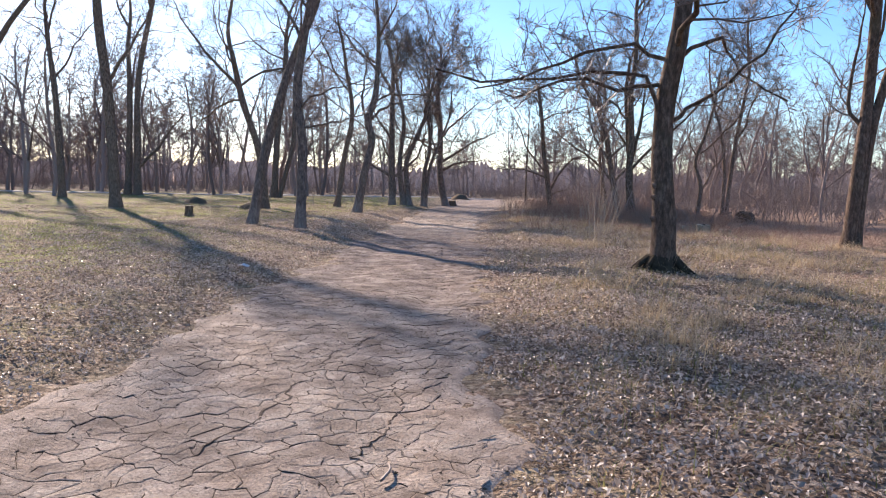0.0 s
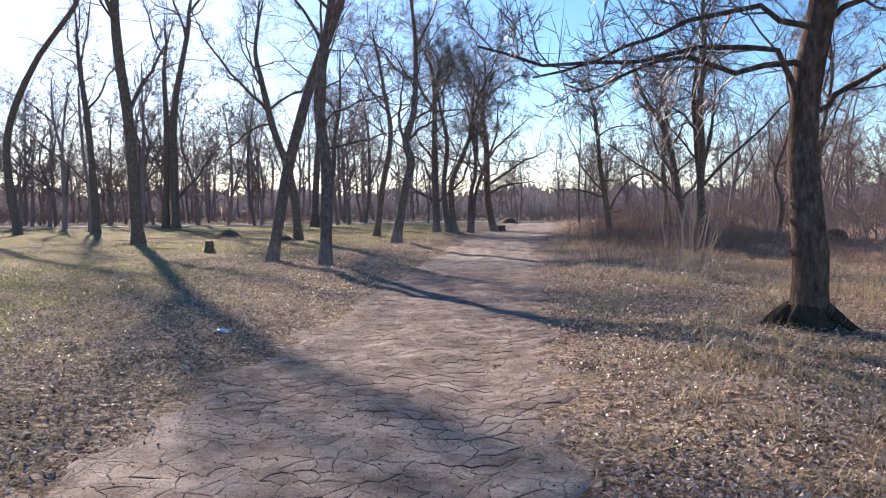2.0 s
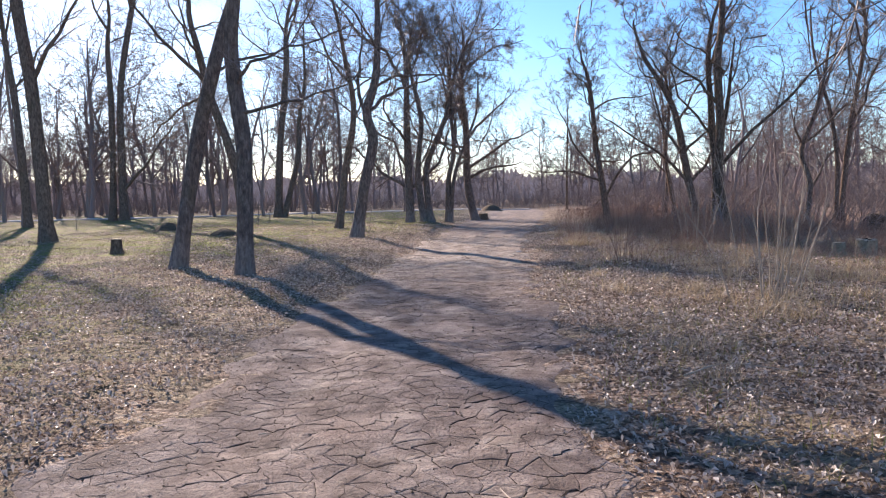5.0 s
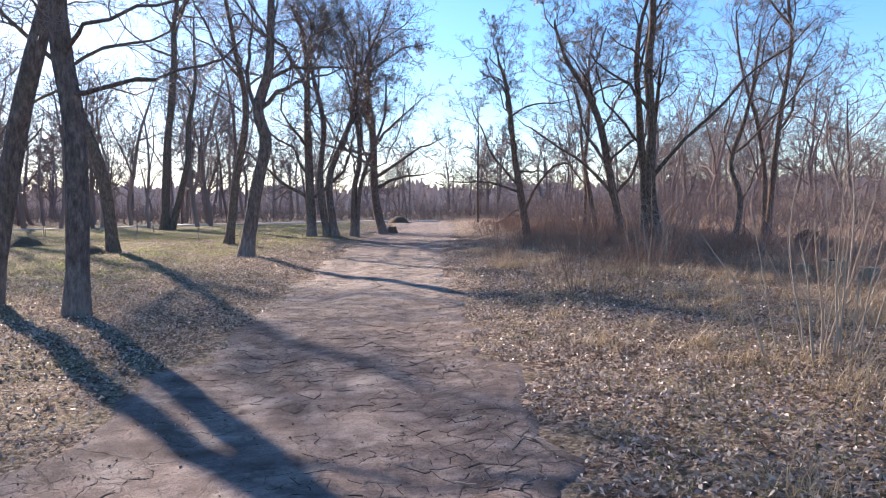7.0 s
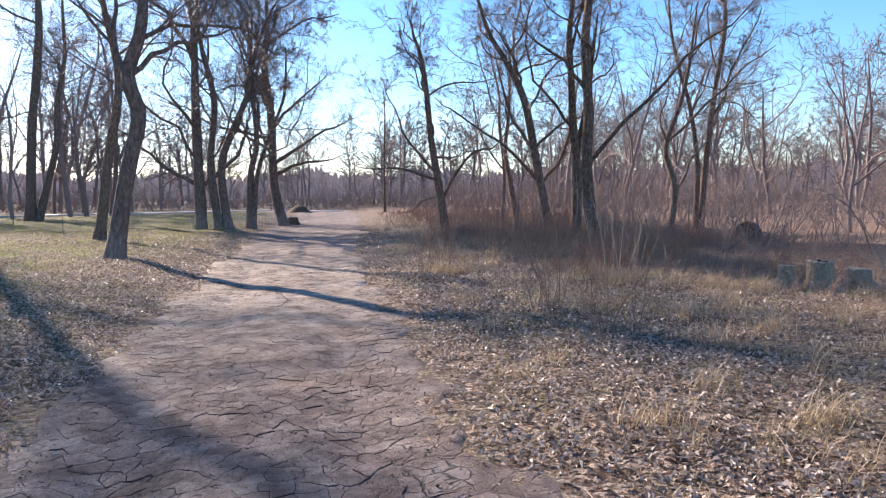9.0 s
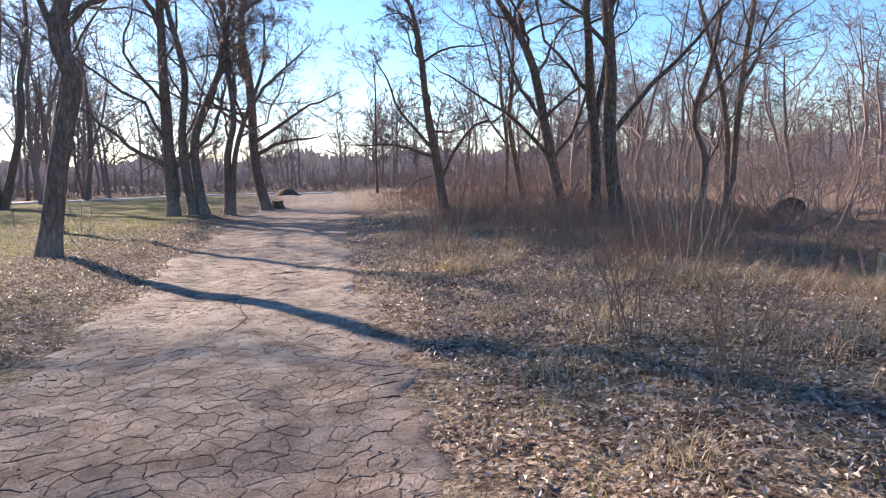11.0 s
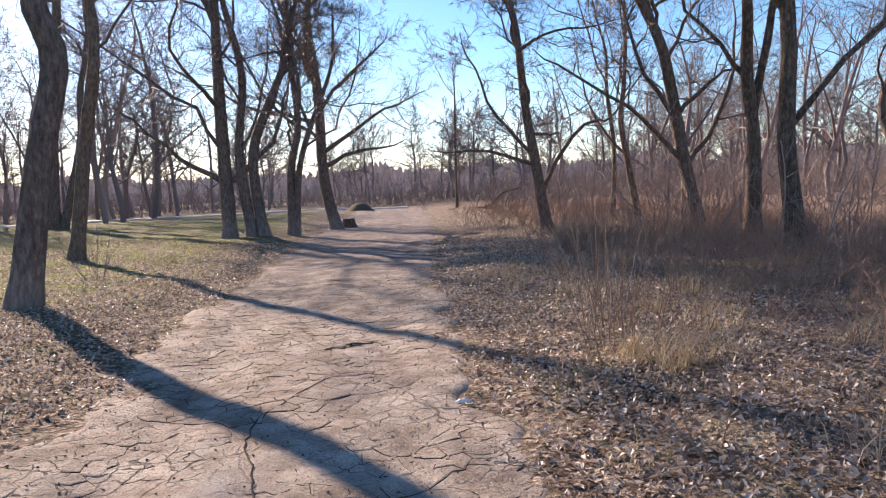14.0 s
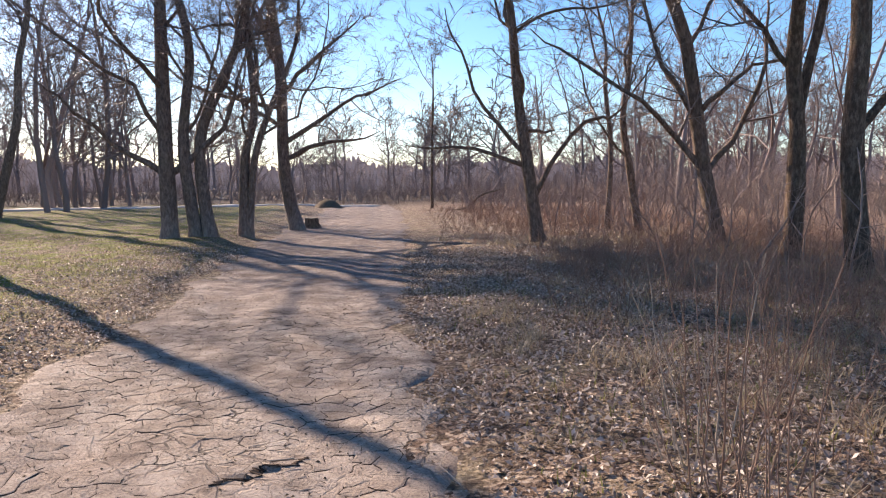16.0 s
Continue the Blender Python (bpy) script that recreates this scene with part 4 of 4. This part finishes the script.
def build_weeds():
    rng = np.random.default_rng(22)
    n = 17000
    x, y = rng.uniform(1.2, 13, n), rng.uniform(12, 62, n)
    off = x - road_middle(y) - road_half(y)
    dens = np.clip((off - 0.6) / 3.0, 0, 1) * (0.3 + 0.7 * np.clip((y - 14) / 10, 0, 1)) * (0.25 + 0.75 * patchy(x, y, 2.2, 4))
    keep = dens * 1.25 > rng.random(n)
    x, y = x[keep], y[keep]
    tall = rng.uniform(0.12, 0.55, len(x)) * (0.6 + 0.8 * patchy(x, y, 3, 5)) * np.clip(0.5 + (y - 12) / 22, 0.5, 1.15)
    p, r = stems_at(rng, x, y, tall, rng.uniform(0.0018, 0.004, len(x)) * (1 + y / 50), 3, 0.7, 0.3)
    pieces = [tubes(p, r, 3)]
    p2, r2 = grow(rng, p, r, 3, 0.15, 0.6, 45, 2, 0.15, 0.25, 0.8, 0.0018)
    pieces.append(tubes(p2, r2 * (1 + p2[:, :1, 1] / 80), 3))
    # a darker thicket at the foot of the shaggy-barked trees
    n = 2600
    x, y = rng.uniform(2.8, 10.5, n), rng.uniform(25.5, 38, n)
    keep = (patchy(x, y, 1.6, 3) * np.clip((x - 2.4) / 2.5, 0.2, 1) > 0.2 + 0.4 * rng.random(n))
    x, y = x[keep], y[keep]
    p, r = stems_at(rng, x, y, rng.uniform(0.35, 0.95, len(x)), rng.uniform(0.003, 0.006, len(x)), 4, 0.45, 0.3)
    pieces.append(tubes(p, r, 3))
    p2, r2 = grow(rng, p, r, 7, 0.15, 0.6, 50, 2, 0.1, 0.25, 0.7, 0.0028)
    pieces.append(tubes(p2, r2, 3))
    v, f = joined(pieces)
    thing("dry_weeds", v, f, WEED, "low tangle of dry reddish-brown weeds", "weeds", kind="stuff")


def blades(rng, x, y, tall, wide, lay):
    """Bent tapering grass blades."""
    n = len(x)
    turn = rng.uniform(0, 2 * np.pi, n)
    out = np.stack([np.cos(turn), np.sin(turn), np.zeros(n)], 1)
    side = np.stack([-np.sin(turn), np.cos(turn), np.zeros(n)], 1)
    foot = np.stack([x, y, height(x, y) - 0.015], 1)
    up = np.array([[0, 0, 1.0]])
    rows = []
    for s in (0.0, 0.4, 0.75, 1.0):
        c = foot + out * (lay * tall * s ** 1.7)[:, None] + up * (tall * s * (1 - 0.45 * lay * s))[:, None]
        w = (wide * (1 - s) + 0.0006)[:, None]
        rows += [c - side * w, c + side * w]
    v = np.stack(rows, 1).reshape(-1, 3)
    b = (np.arange(n) * 8)[:, None, None]
    f = (b + np.array([[0, 1, 3, 2], [2, 3, 5, 4], [4, 5, 7, 6]])[None]).reshape(-1, 4)
    return v, f


def build_grass():
    rng = np.random.default_rng(31)
    # straw tufts on both verges
    cx, cy = rng.uniform(1.0, 9.5, 3200), 2.5 + 42 * rng.random(3200) ** 1.2
    off = cx - road_middle(cy) - road_half(cy)
    keep = (off > 0.8) & (patchy(cx, cy, 1.1, 6) * np.clip(0.28 + off / 4, 0, 1) > 0.40 + 0.25 * rng.random(len(cx)))
    cx, cy = cx[keep], cy[keep]
    k = 26
    x = (cx[:, None] + rng.normal(0, 0.10, (len(cx), k))).ravel()
    y = (cy[:, None] + rng.normal(0, 0.10, (len(cx), k))).ravel()
    v, f = blades(rng, x, y, rng.uniform(0.10, 0.32, len(x)), rng.uniform(0.002, 0.004, len(x)) * (1 + y / 60), rng.uniform(0.3, 1.4, len(x)))
    thing("straw_grass", v, f, STRAW, "pale dry tufts of straw-coloured grass", "grass", kind="stuff")
    # single large tufts
    cx, cy = rng.uniform(1.7, 6.5, 110), rng.uniform(4, 34, 110)
    x = (cx[:, None] + rng.normal(0, 0.09, (110, 60))).ravel()
    y = (cy[:, None] + rng.normal(0, 0.09, (110, 60))).ravel()
    v2, f2 = blades(rng, x, y, rng.uniform(0.18, 0.42, len(x)), rng.uniform(0.0022, 0.004, len(x)), rng.uniform(0.4, 1.5, len(x)))
    thing("grass_tufts", v2, f2, STRAW, "large drooping tufts of dead grass", "grass", kind="stuff")
    # short green grass
    n = 62000
    x = np.concatenate([rng.uniform(-16, -2.2, n), rng.uniform(1.0, 8, n // 2)])
    y = np.concatenate([rng.uniform(3, 48, n), rng.uniform(2, 36, n // 2)])
    off = np.abs(x - road_middle(y)) - road_half(y)
    want = patchy(x, y, np.where(x < 0, 3.1, 1.6), 8) * np.where(x < 0, np.clip(0.2 + (off - 1) / 2.5 + (y - 25) / 16, 0.08, 1.15), np.where(y < 15, 1.0, 0.75))
    keep = (off > 0.4) & (want > 0.2 + 0.5 * rng.random(len(x)))
    x, y = x[keep], y[keep]
    v, f = blades(rng, x, y, rng.uniform(0.03, 0.11, len(x)) * np.where(x > 0, 1.45, 1.0), rng.uniform(0.002, 0.004, len(x)) * (1 + y / 30), rng.uniform(0.2, 1.0, len(x)))
    thing("green_grass", v, f, GREEN, "short thin green grass with yellowed blades", "grass", kind="stuff")


def build_leaves():
    rng = np.random.default_rng(41)
    n = 360000
    x = np.concatenate([rng.uniform(-11, -1.5, n), rng.uniform(0.3, 8.0, n)])
    y = np.concatenate([1.0 + 41 * rng.random(n) ** 1.15, 1.0 + 39 * rng.random(n) ** 1.15])
    off = np.abs(x - road_middle(y)) - road_half(y)
    off = off + 0.5 * (patchy(x, y, 0.45, 12) - 0.5)
    want = np.clip(0.15 + off / 0.45, 0, 1) * np.clip(1.2 - off / 7.5, 0.15, 1) * (0.45 + 0.8 * patchy(x, y, 1.9, 9))
    want *= 0.35 + 1.1 * patchy(x + 0.2 * np.sin(5 * y), y, 0.3, 14)
    want *= np.where(x < 0, np.clip(1.5 - off / 6.0 - np.clip((y - 24) / 14, 0, 0.9), 0.12, 1), np.clip(1.3 - (off - 1.5) / 4.5, 0.3, 1))
    stray = (off < 0) & (rng.random(len(x)) < 0.02)
    keep = ((off > -0.25) & (want > rng.random(len(x)) * 1.1)) | stray
    x, y = x[keep], y[keep]
    far_x, far_y = rng.uniform(-19, -6, 70000), rng.uniform(11, 46, 70000)
    keep = patchy(far_x, far_y, 1.7, 9) * (0.3 + patchy(far_x, far_y, 0.5, 3)) > 0.25 + 0.4 * rng.random(70000)
    x, y = np.concatenate([x, far_x[keep]]), np.concatenate([y, far_y[keep]])
    n = len(x)
    size = rng.uniform(0.010, 0.026, n) * (1 + y / 110) * np.where(np.abs(x - road_middle(y)) < road_half(y), 0.55, 1)
    z = height(x, y) + rng.uniform(0.004, 0.045, n) + 0.012 * (np.abs(x - road_middle(y)) < road_half(y))
    turn, tip, roll = rng.uniform(0, 6.28, n), rng.normal(0, 0.55, n), rng.normal(0, 0.5, n)
    a = np.stack([np.cos(turn) * np.cos(tip), np.sin(turn) * np.cos(tip), np.sin(tip)], 1)
    b = unit(np.cross(np.stack([np.zeros(n), np.zeros(n), np.ones(n)], 1), a))
    up = np.cross(a, b)
    b = b * np.cos(roll)[:, None] + up * np.sin(roll)[:, None]
    c = np.stack([x, y, z], 1)
    s, w = size[:, None], (size * rng.uniform(0.3, 0.6, n))[:, None]
    curl = (size * rng.uniform(0.1, 0.6, n))[:, None] * np.array([[0, 0, 1.0]])
    v = np.stack([c - a * s, c + b * w + curl, c + a * s, c - b * w + curl], 1).reshape(-1, 3)
    q = (np.arange(n) * 4)[:, None]
    f = np.concatenate([q + np.array([[0, 1, 2]]), q + np.array([[0, 2, 3]])], 0)
    thing("leaf_litter", v, f, LEAF, "dry curled grey-brown leaf litter on the verges", "leaves", kind="stuff", smooth=False)


def build_sticks():
    rng = np.random.default_rng(43)
    n = 420
    x, y = rng.uniform(-8, 7, n), rng.uniform(1.5, 36, n)
    ln, turn = rng.uniform(0.08, 0.5, n), rng.uniform(0, 6.28, n)
    on_road = np.abs(x - road_middle(y)) < road_half(y)
    ln = np.where(on_road, ln * 0.4, ln)
    p = [np.stack([x, y, height(x, y) + 0.03], 1)]
    d = np.stack([np.cos(turn), np.sin(turn), np.zeros(n)], 1)
    for _ in range(3):
        d = unit(d + np.stack([rng.normal(0, 0.25, n), rng.normal(0, 0.25, n), rng.normal(0, 0.05, n)], 1))
        p.append(p[-1] + d * (ln / 3)[:, None])
    r = rng.uniform(0.002, 0.006, n)[:, None] * np.linspace(1, 0.5, 4)[None]
    v, f = tubes(np.stack(p, 1), r, 4)
    thing("fallen_twigs", v, f, PALE_STEM, "small dry twigs fallen on road and verge", "twigs", kind="stuff")


def build_grit():
    """Small stones and clods lying on the road."""
    rng = np.random.default_rng(47)
    n = 7500
    y = 1.5 + 33 * rng.random(n)
    u = rng.uniform(-1, 1, n)
    x = road_middle(y) + np.sign(u) * np.abs(u) ** 0.8 * road_half(y)
    size = 0.0025 + 0.009 * rng.random(n) ** 4
    c = np.stack([x, y, road_height(x, y) + 0.004 + 0.3 * size], 1)
    axes = np.array([[1, 0, 0], [0, 1, 0], [-1, 0, 0], [0, -1, 0], [0, 0, 0.7], [0, 0, -0.7]], float)
    v = c[:, None, :] + axes[None] * size[:, None, None] * rng.uniform(0.6, 1.4, (n, 6, 1)) + rng.normal(0, 0.2, (n, 6, 3)) * size[:, None, None]
    faces = np.array([[0, 1, 4], [1, 2, 4], [2, 3, 4], [3, 0, 4], [1, 0, 5], [2, 1, 5], [3, 2, 5], [0, 3, 5]])
    f = ((np.arange(n) * 6)[:, None, None] + faces[None]).reshape(-1, 3)
    thing("road_grit", v.reshape(-1, 3), f, EARTH, "small brown stones and clods on the road", "grit", kind="stuff", smooth=False)


# ---- single things ----


def shrub(label, x, y, tall, count, mat, seed, spread=0.12, shoots=5, r=0.006, lean=0.16):
    """A leafless shrub: each main stem a part, its shoots in one."""
    rng = np.random.default_rng(seed)
    ob = tagged(new("shrub"), label, "shrub", "leafless shrubs by the road")
    ob.location = (x, y, float(height(x, y)) - 0.02)
    fx, fy = rng.normal(0, spread, count), rng.normal(0, spread, count)
    p = [np.stack([fx, fy, np.zeros(count)], 1)]
    d = unit(np.stack([fx / spread * lean + rng.normal(0, 0.06, count), fy / spread * lean + rng.normal(0, 0.06, count), np.ones(count)], 1))
    ln = tall * rng.uniform(0.55, 1.05, count)
    for _ in range(6):
        d = unit(d + 0.06 * rng.normal(size=d.shape))
        p.append(p[-1] + d * (ln / 6)[:, None])
    p = np.stack(p, 1)
    rr = (r * rng.uniform(0.6, 1.2, count))[:, None] * np.linspace(1, 0.3, 7)[None]
    for q, w in zip(p, rr):
        part("stem", *tubes(q[None], w[None], 5), mat, ob)
    p2, r2 = grow(rng, p, rr, shoots, 0.22, 0.36, 36, 4, 0.2, 0.12, 0.65, 0.002)
    p3, r3 = grow(rng, p2, r2, 3, 0.3, 0.45, 34, 3, 0.15, 0.12, 0.7, 0.0013)
    tagged(part("crown", *joined([tubes(p2, r2, 3), tubes(p3, r3, 3)]), mat, ob), kind="stuff")
    return ob


def lathe_rough(rng, profile, sides, rough):
    """A rough round body: profile of (radius, z)."""
    ang = np.arange(sides) * 2 * np.pi / sides
    waves = [(k, rng.uniform(0, 6.28), rng.uniform(0.4, 1.0) / k) for k in (2, 3, 5, 8)]
    rows = []
    for r, z in profile:
        w = 1 + rough * (sum(a * np.sin(k * ang + ph) for k, ph, a in waves) + rng.normal(0, 0.22, sides))
        rows.append(np.stack([r * w * np.cos(ang), r * w * np.sin(ang), z + rng.normal(0, 0.012, sides) * (r > 0.02)], 1))
    v = np.concatenate(rows)
    i, k = (np.arange(len(profile) - 1) * sides)[:, None], np.arange(sides)[None, :]
    k1 = (k + 1) % sides
    return v, np.stack([i + k, i + k1, i + sides + k1, i + sides + k], -1).reshape(-1, 4)


def stump(label, x, y, r, tall, hollow, seed, roots=0, side=BARK_PALE):
    rng = np.random.default_rng(seed)
    ob = tagged(new("tree_stump"), label, "tree stump", "cut tree stumps")
    ob.location = (x, y, float(height(x, y)))
    part("bark", *lathe_rough(rng, [(r * 1.55, -0.08), (r * 1.22, 0.06), (r * 1.05, tall * 0.35), (r * 1.0, tall * 0.75), (r * 0.97, tall * 0.98)], 26, 0.10), side, ob)
    inner = [(r * 0.975, tall * 0.97), (r * 0.9, tall), (r * hollow + 0.02, tall * 1.005)]
    part("cut_face", *lathe_rough(rng, inner + ([] if hollow > 0.1 else [(0.004, tall)]), 26, 0.06), CUT_WOOD, ob, "pale weathered sawn wood")
    if hollow > 0.1:
        part("hollow", *lathe_rough(rng, [(r * hollow + 0.025, tall), (r * hollow * 0.85, tall * 0.8), (r * hollow * 0.6, tall * 0.55), (0.004, tall * 0.5)], 26, 0.08), ROT, ob, "dark rotten hollow")
    for k in range(roots):
        a = 2 * math.pi * k / max(roots, 1) + rng.uniform(-0.3, 0.3)
        q = curve_through([(r * 0.8 * math.cos(a), r * 0.8 * math.sin(a), 0.2), (r * 1.5 * math.cos(a), r * 1.5 * math.sin(a), 0.08), (r * 2.6 * math.cos(a + 0.2), r * 2.6 * math.sin(a + 0.2), -0.04)], 7)
        part("root", *tubes(q[None], np.linspace(0.07, 0.025, 7)[None], 8), CUT_WOOD, ob)
    return ob


def mound(label, x, y, r, tall, seed, mat=None, name="earth_mound", category="mound"):
    rng = np.random.default_rng(seed)
    v, f = lathe_rough(rng, [(r * 1.5, -0.06), (r * 1.15, tall * 0.18), (r * 0.95, tall * 0.42), (r * 0.62, tall * 0.75), (r * 0.3, tall * 0.92), (0.01, tall)], 22, 0.24)
    return thing(name, v, f, mat or EARTH, label, category, at=(x, y, float(height(x, y))))


def hollow_log(x, y):
    rng = np.random.default_rng(61)
    ob = tagged(new("fallen_log"), "thick dark fallen log, its hollow end showing", "log")
    ob.matrix_world = pose(x, y, float(height(x, y)) + 0.35, 90, 0, 152) @ Matrix.Scale(0.87, 4)
    part("log_bark", *lathe_rough(rng, [(0.44, 0.0), (0.47, 0.25), (0.45, 0.9), (0.43, 1.7), (0.36, 2.2), (0.01, 2.25)], 24, 0.09), BARK_PALE, ob)
    part("log_end", *lathe_rough(rng, [(0.445, 0.01), (0.40, -0.02), (0.30, 0.02)], 24, 0.12), BARK_PALE, ob, "ragged brown rim")
    part("log_hollow", *lathe_rough(rng, [(0.31, 0.02), (0.25, 0.14), (0.01, 0.22)], 24, 0.16), EARTH, ob, "brown rotten inside")


def root_mound(x, y):
    """Earth, roots and old shoots round the foot of the broad tree."""
    rng = np.random.default_rng(66)
    ob = tagged(new("root_mound"), "dark mossy mound of roots round a tree's foot", "roots")
    ob.location = (x, y, float(height(x, y)))
    part("mound", *lathe_rough(rng, [(0.42, -0.05), (0.34, 0.05), (0.29, 0.13), (0.25, 0.21), (0.18, 0.28)], 30, 0.28), MOSS, ob)
    for k in range(9):
        a = rng.uniform(0, 6.28)
        q = curve_through([(0.22 * math.cos(a), 0.22 * math.sin(a), 0.22), (0.42 * math.cos(a), 0.42 * math.sin(a), 0.07), (0.54 * math.cos(a + 0.3), 0.54 * math.sin(a + 0.3), -0.04)], 7)
        part("root", *tubes(q[None], np.linspace(0.05, 0.015, 7)[None], 7), MOSS, ob)
    n = 26
    a = rng.uniform(0, 6.28, n)
    p, r = stems_at(rng, 0.3 * np.cos(a), 0.3 * np.sin(a), rng.uniform(0.25, 0.9, n), np.full(n, 0.0035), 5, 0.3, 0.12)
    p[:, :, 2] -= height(0.3 * np.cos(a), 0.3 * np.sin(a))[:, None] - 0.05
    tagged(part("brush", *tubes(p, r, 3), RED_STEM, ob), kind="stuff")


def burrs(x, y):
    """Knots and broken bark up the broad tree's trunk."""
    rng = np.random.default_rng(67)
    for z, side in ((0.85, -1), (1.2, -1), (1.38, -1)):
        v, f = lathe_rough(rng, [(0.06, -0.06), (0.055, 0.0), (0.035, 0.03), (0.01, 0.045)], 12, 0.2)
        ob = thing("bark_burr", v, f, BARK_HAZED, "rough knobbly burr on a dark trunk", "burr", "burrs on the trunk")
        ob.matrix_world = pose(x - 0.03 + side * 0.16, y - 0.1, z + float(height(x, y)), 20, side * 75, 0)


def scrap(x, y, size, seed):
    rng = np.random.default_rng(seed)
    n = 7
    gx, gy = np.meshgrid(np.linspace(-1, 1, n), np.linspace(-0.6, 0.6, n))
    z = 0.35 + 0.3 * rng.random((n, n)) - 0.3 * (gx ** 2 + gy ** 2)
    top = np.stack([gx.ravel() * size + rng.normal(0, 0.08 * size, n * n), gy.ravel() * size + rng.normal(0, 0.08 * size, n * n), np.maximum(z.ravel(), 0.05) * size], 1)
    i = (np.arange(n - 1)[:, None] * n + np.arange(n - 1)[None, :])[..., None]
    f = (i + np.array([0, 1, n + 1, n])).reshape(-1, 4)
    under = top - np.array([[0, 0, 0.06 * size]])
    thing("litter_scrap", np.concatenate([top, under]), np.concatenate([f, f[:, ::-1] + n * n]), WHITE, "crumpled scrap of white plastic on dead leaves", "litter", at=(x, y, float(height(x, y)) + 0.012), smooth=False)


def stick(label, pts, r, mat):
    q = curve_through(pts, 9)
    thing("stick", *tubes(q[None], np.linspace(r, r * 0.5, 9)[None], 6), mat, label, "stick")


build_woods()
build_backdrop()
build_brush()

stump("tall hollow cut stump with pale flaring roots", 8.5, 24.9, 0.225, 0.58, 0.5, 51, 5, STUMP_WOOD)
stump("low pale stump lit on its edge", 7.95, 25.05, 0.14, 0.44, 0.0, 52, 2, STUMP_WOOD)
stump("short cut stump with dark rotten sides", 9.25, 24.9, 0.21, 0.38, 0.0, 53, 2, STUMP_WOOD)
stump("small dark stump at the foot of a roadside tree", -0.95, 51.0, 0.24, 0.34, 0.0, 54)
stump("small weathered stump on the lawn", -9.9, 26.1, 0.14, 0.38, 0.0, 55)
hollow_log(13.1, 34.4)
mound("low dark mound with dead grass on the lawn", -14.9, 40.0, 0.55, 0.35, 56)
mound("low dark mound with dead grass on the lawn", -10.0, 34.0, 0.5, 0.30, 57)
mound("dark heap of earth at the road's far end", -0.9, 73.0, 0.75, 0.55, 59)
root_mound(3.72, 11.0)
burrs(3.70, 11.0)
scrap(-2.95, 10.35, 0.09, 71)
scrap(0.62, 25.6, 0.05, 72)
stick("thin dark stick lying on the road", [(0.12, 6.75, 0.03), (0.27, 6.8, 0.045), (0.45, 6.72, 0.03)], 0.008, TWIG)
stick("short dark stick on the cracked road", [(0.25, 2.2, 0.03), (0.28, 2.3, 0.045), (0.26, 2.42, 0.03)], 0.009, TWIG)
stick("crooked fallen branch at the wood's edge", [(5.4, 62, 0.1), (6.4, 62, 0.25), (7.2, 62.2, 0.9), (8.2, 62, 1.2)], 0.09, BARK_HAZED)
stick("pale dry branch lying on the verge", [(1.55, 12.4, 0.16), (1.9, 12.6, 0.2), (2.3, 12.5, 0.17)], 0.007, PALE_STEM)

shrub("pale-stemmed leafless shrub on the verge", 3.42, 16.4, 1.9, 17, PALE_STEM, 81, 0.22, 6, 0.0115, 0.16)
shrub("thin reddish shrub beside the road", 2.05, 26.9, 1.35, 13, RED_STEM, 82, 0.12, 5, 0.006)
shrub("open leafless shrub on the grassy verge", 2.15, 27.3, 1.2, 9, PALE_STEM, 83, 0.14, 5, 0.006, 0.3)
shrub("small leafless bush on the lawn", -4.75, 34.1, 1.15, 8, TWIG, 84, 0.1, 5, 0.008, 0.25)
shrub("low bare shoots in leaf litter", 2.6, 20.2, 0.8, 6, RED_STEM, 85, 0.08, 4, 0.006)
shrub("low bare shoots in leaf litter", 2.45, 21.6, 0.75, 6, RED_STEM, 86, 0.08, 4, 0.006)
shrub("low bare shoots in leaf litter", 3.15, 20.7, 0.8, 4, RED_STEM, 87, 0.08, 4, 0.006)
shrub("tall thin shoots beside the road", 2.5, 21.2, 1.9, 5, RED_STEM, 88, 0.1, 4, 0.007)
shrub("reddish bush at the edge of the weeds", 1.9, 26.2, 1.1, 12, RED_STEM, 89, 0.2, 5, 0.005)
shrub("tall pale bush in the weeds", 4.6, 24.6, 2.0, 10, PALE_STEM, 90, 0.25, 5, 0.007)
shrub("reddish bush at the edge of the weeds", 3.6, 28.6, 1.3, 12, RED_STEM, 91, 0.3, 5, 0.006)
shrub("thin reddish shoots in dry weeds", 3.3, 31.5, 1.2, 10, RED_STEM, 92, 0.3, 5, 0.006)
for i, (wx, wy) in enumerate(((-12.3, 44.7), (-18.2, 48.6), (-8.5, 41.0), (-21.0, 43.0), (-14.0, 52.0))):
    shrub("thin young sapling planted on the lawn", wx, wy, 1.5, 2, TWIG, 95 + i, 0.03, 4, 0.014, 0.03)

build_sticks()
build_grit()
build_grass()
build_weeds()
build_leaves()
build_plates(park_road)
long_crack(park_road, [(-0.85, 2.3), (-0.62, 3.1), (-0.55, 4.0), (-0.5, 4.9), (-0.25, 5.7)], 0.011, 1)
long_crack(park_road, [(0.1, 2.6), (0.2, 3.6), (-0.1, 4.6)], 0.008, 2)
long_crack(park_road, [(-0.9, 22.6), (-0.55, 24.0), (-0.75, 25.4), (-0.3, 26.6)], 0.005, 3)
# Stepped crack at the hole's edge; the ledge's shade is painted as this dark strip.
long_crack(park_road, [(-0.46, 27.55), (-0.33, 27.66), (-0.22, 27.66), (-0.15, 27.82), (0.0, 27.84), (0.06, 27.97)], 0.015, 4)
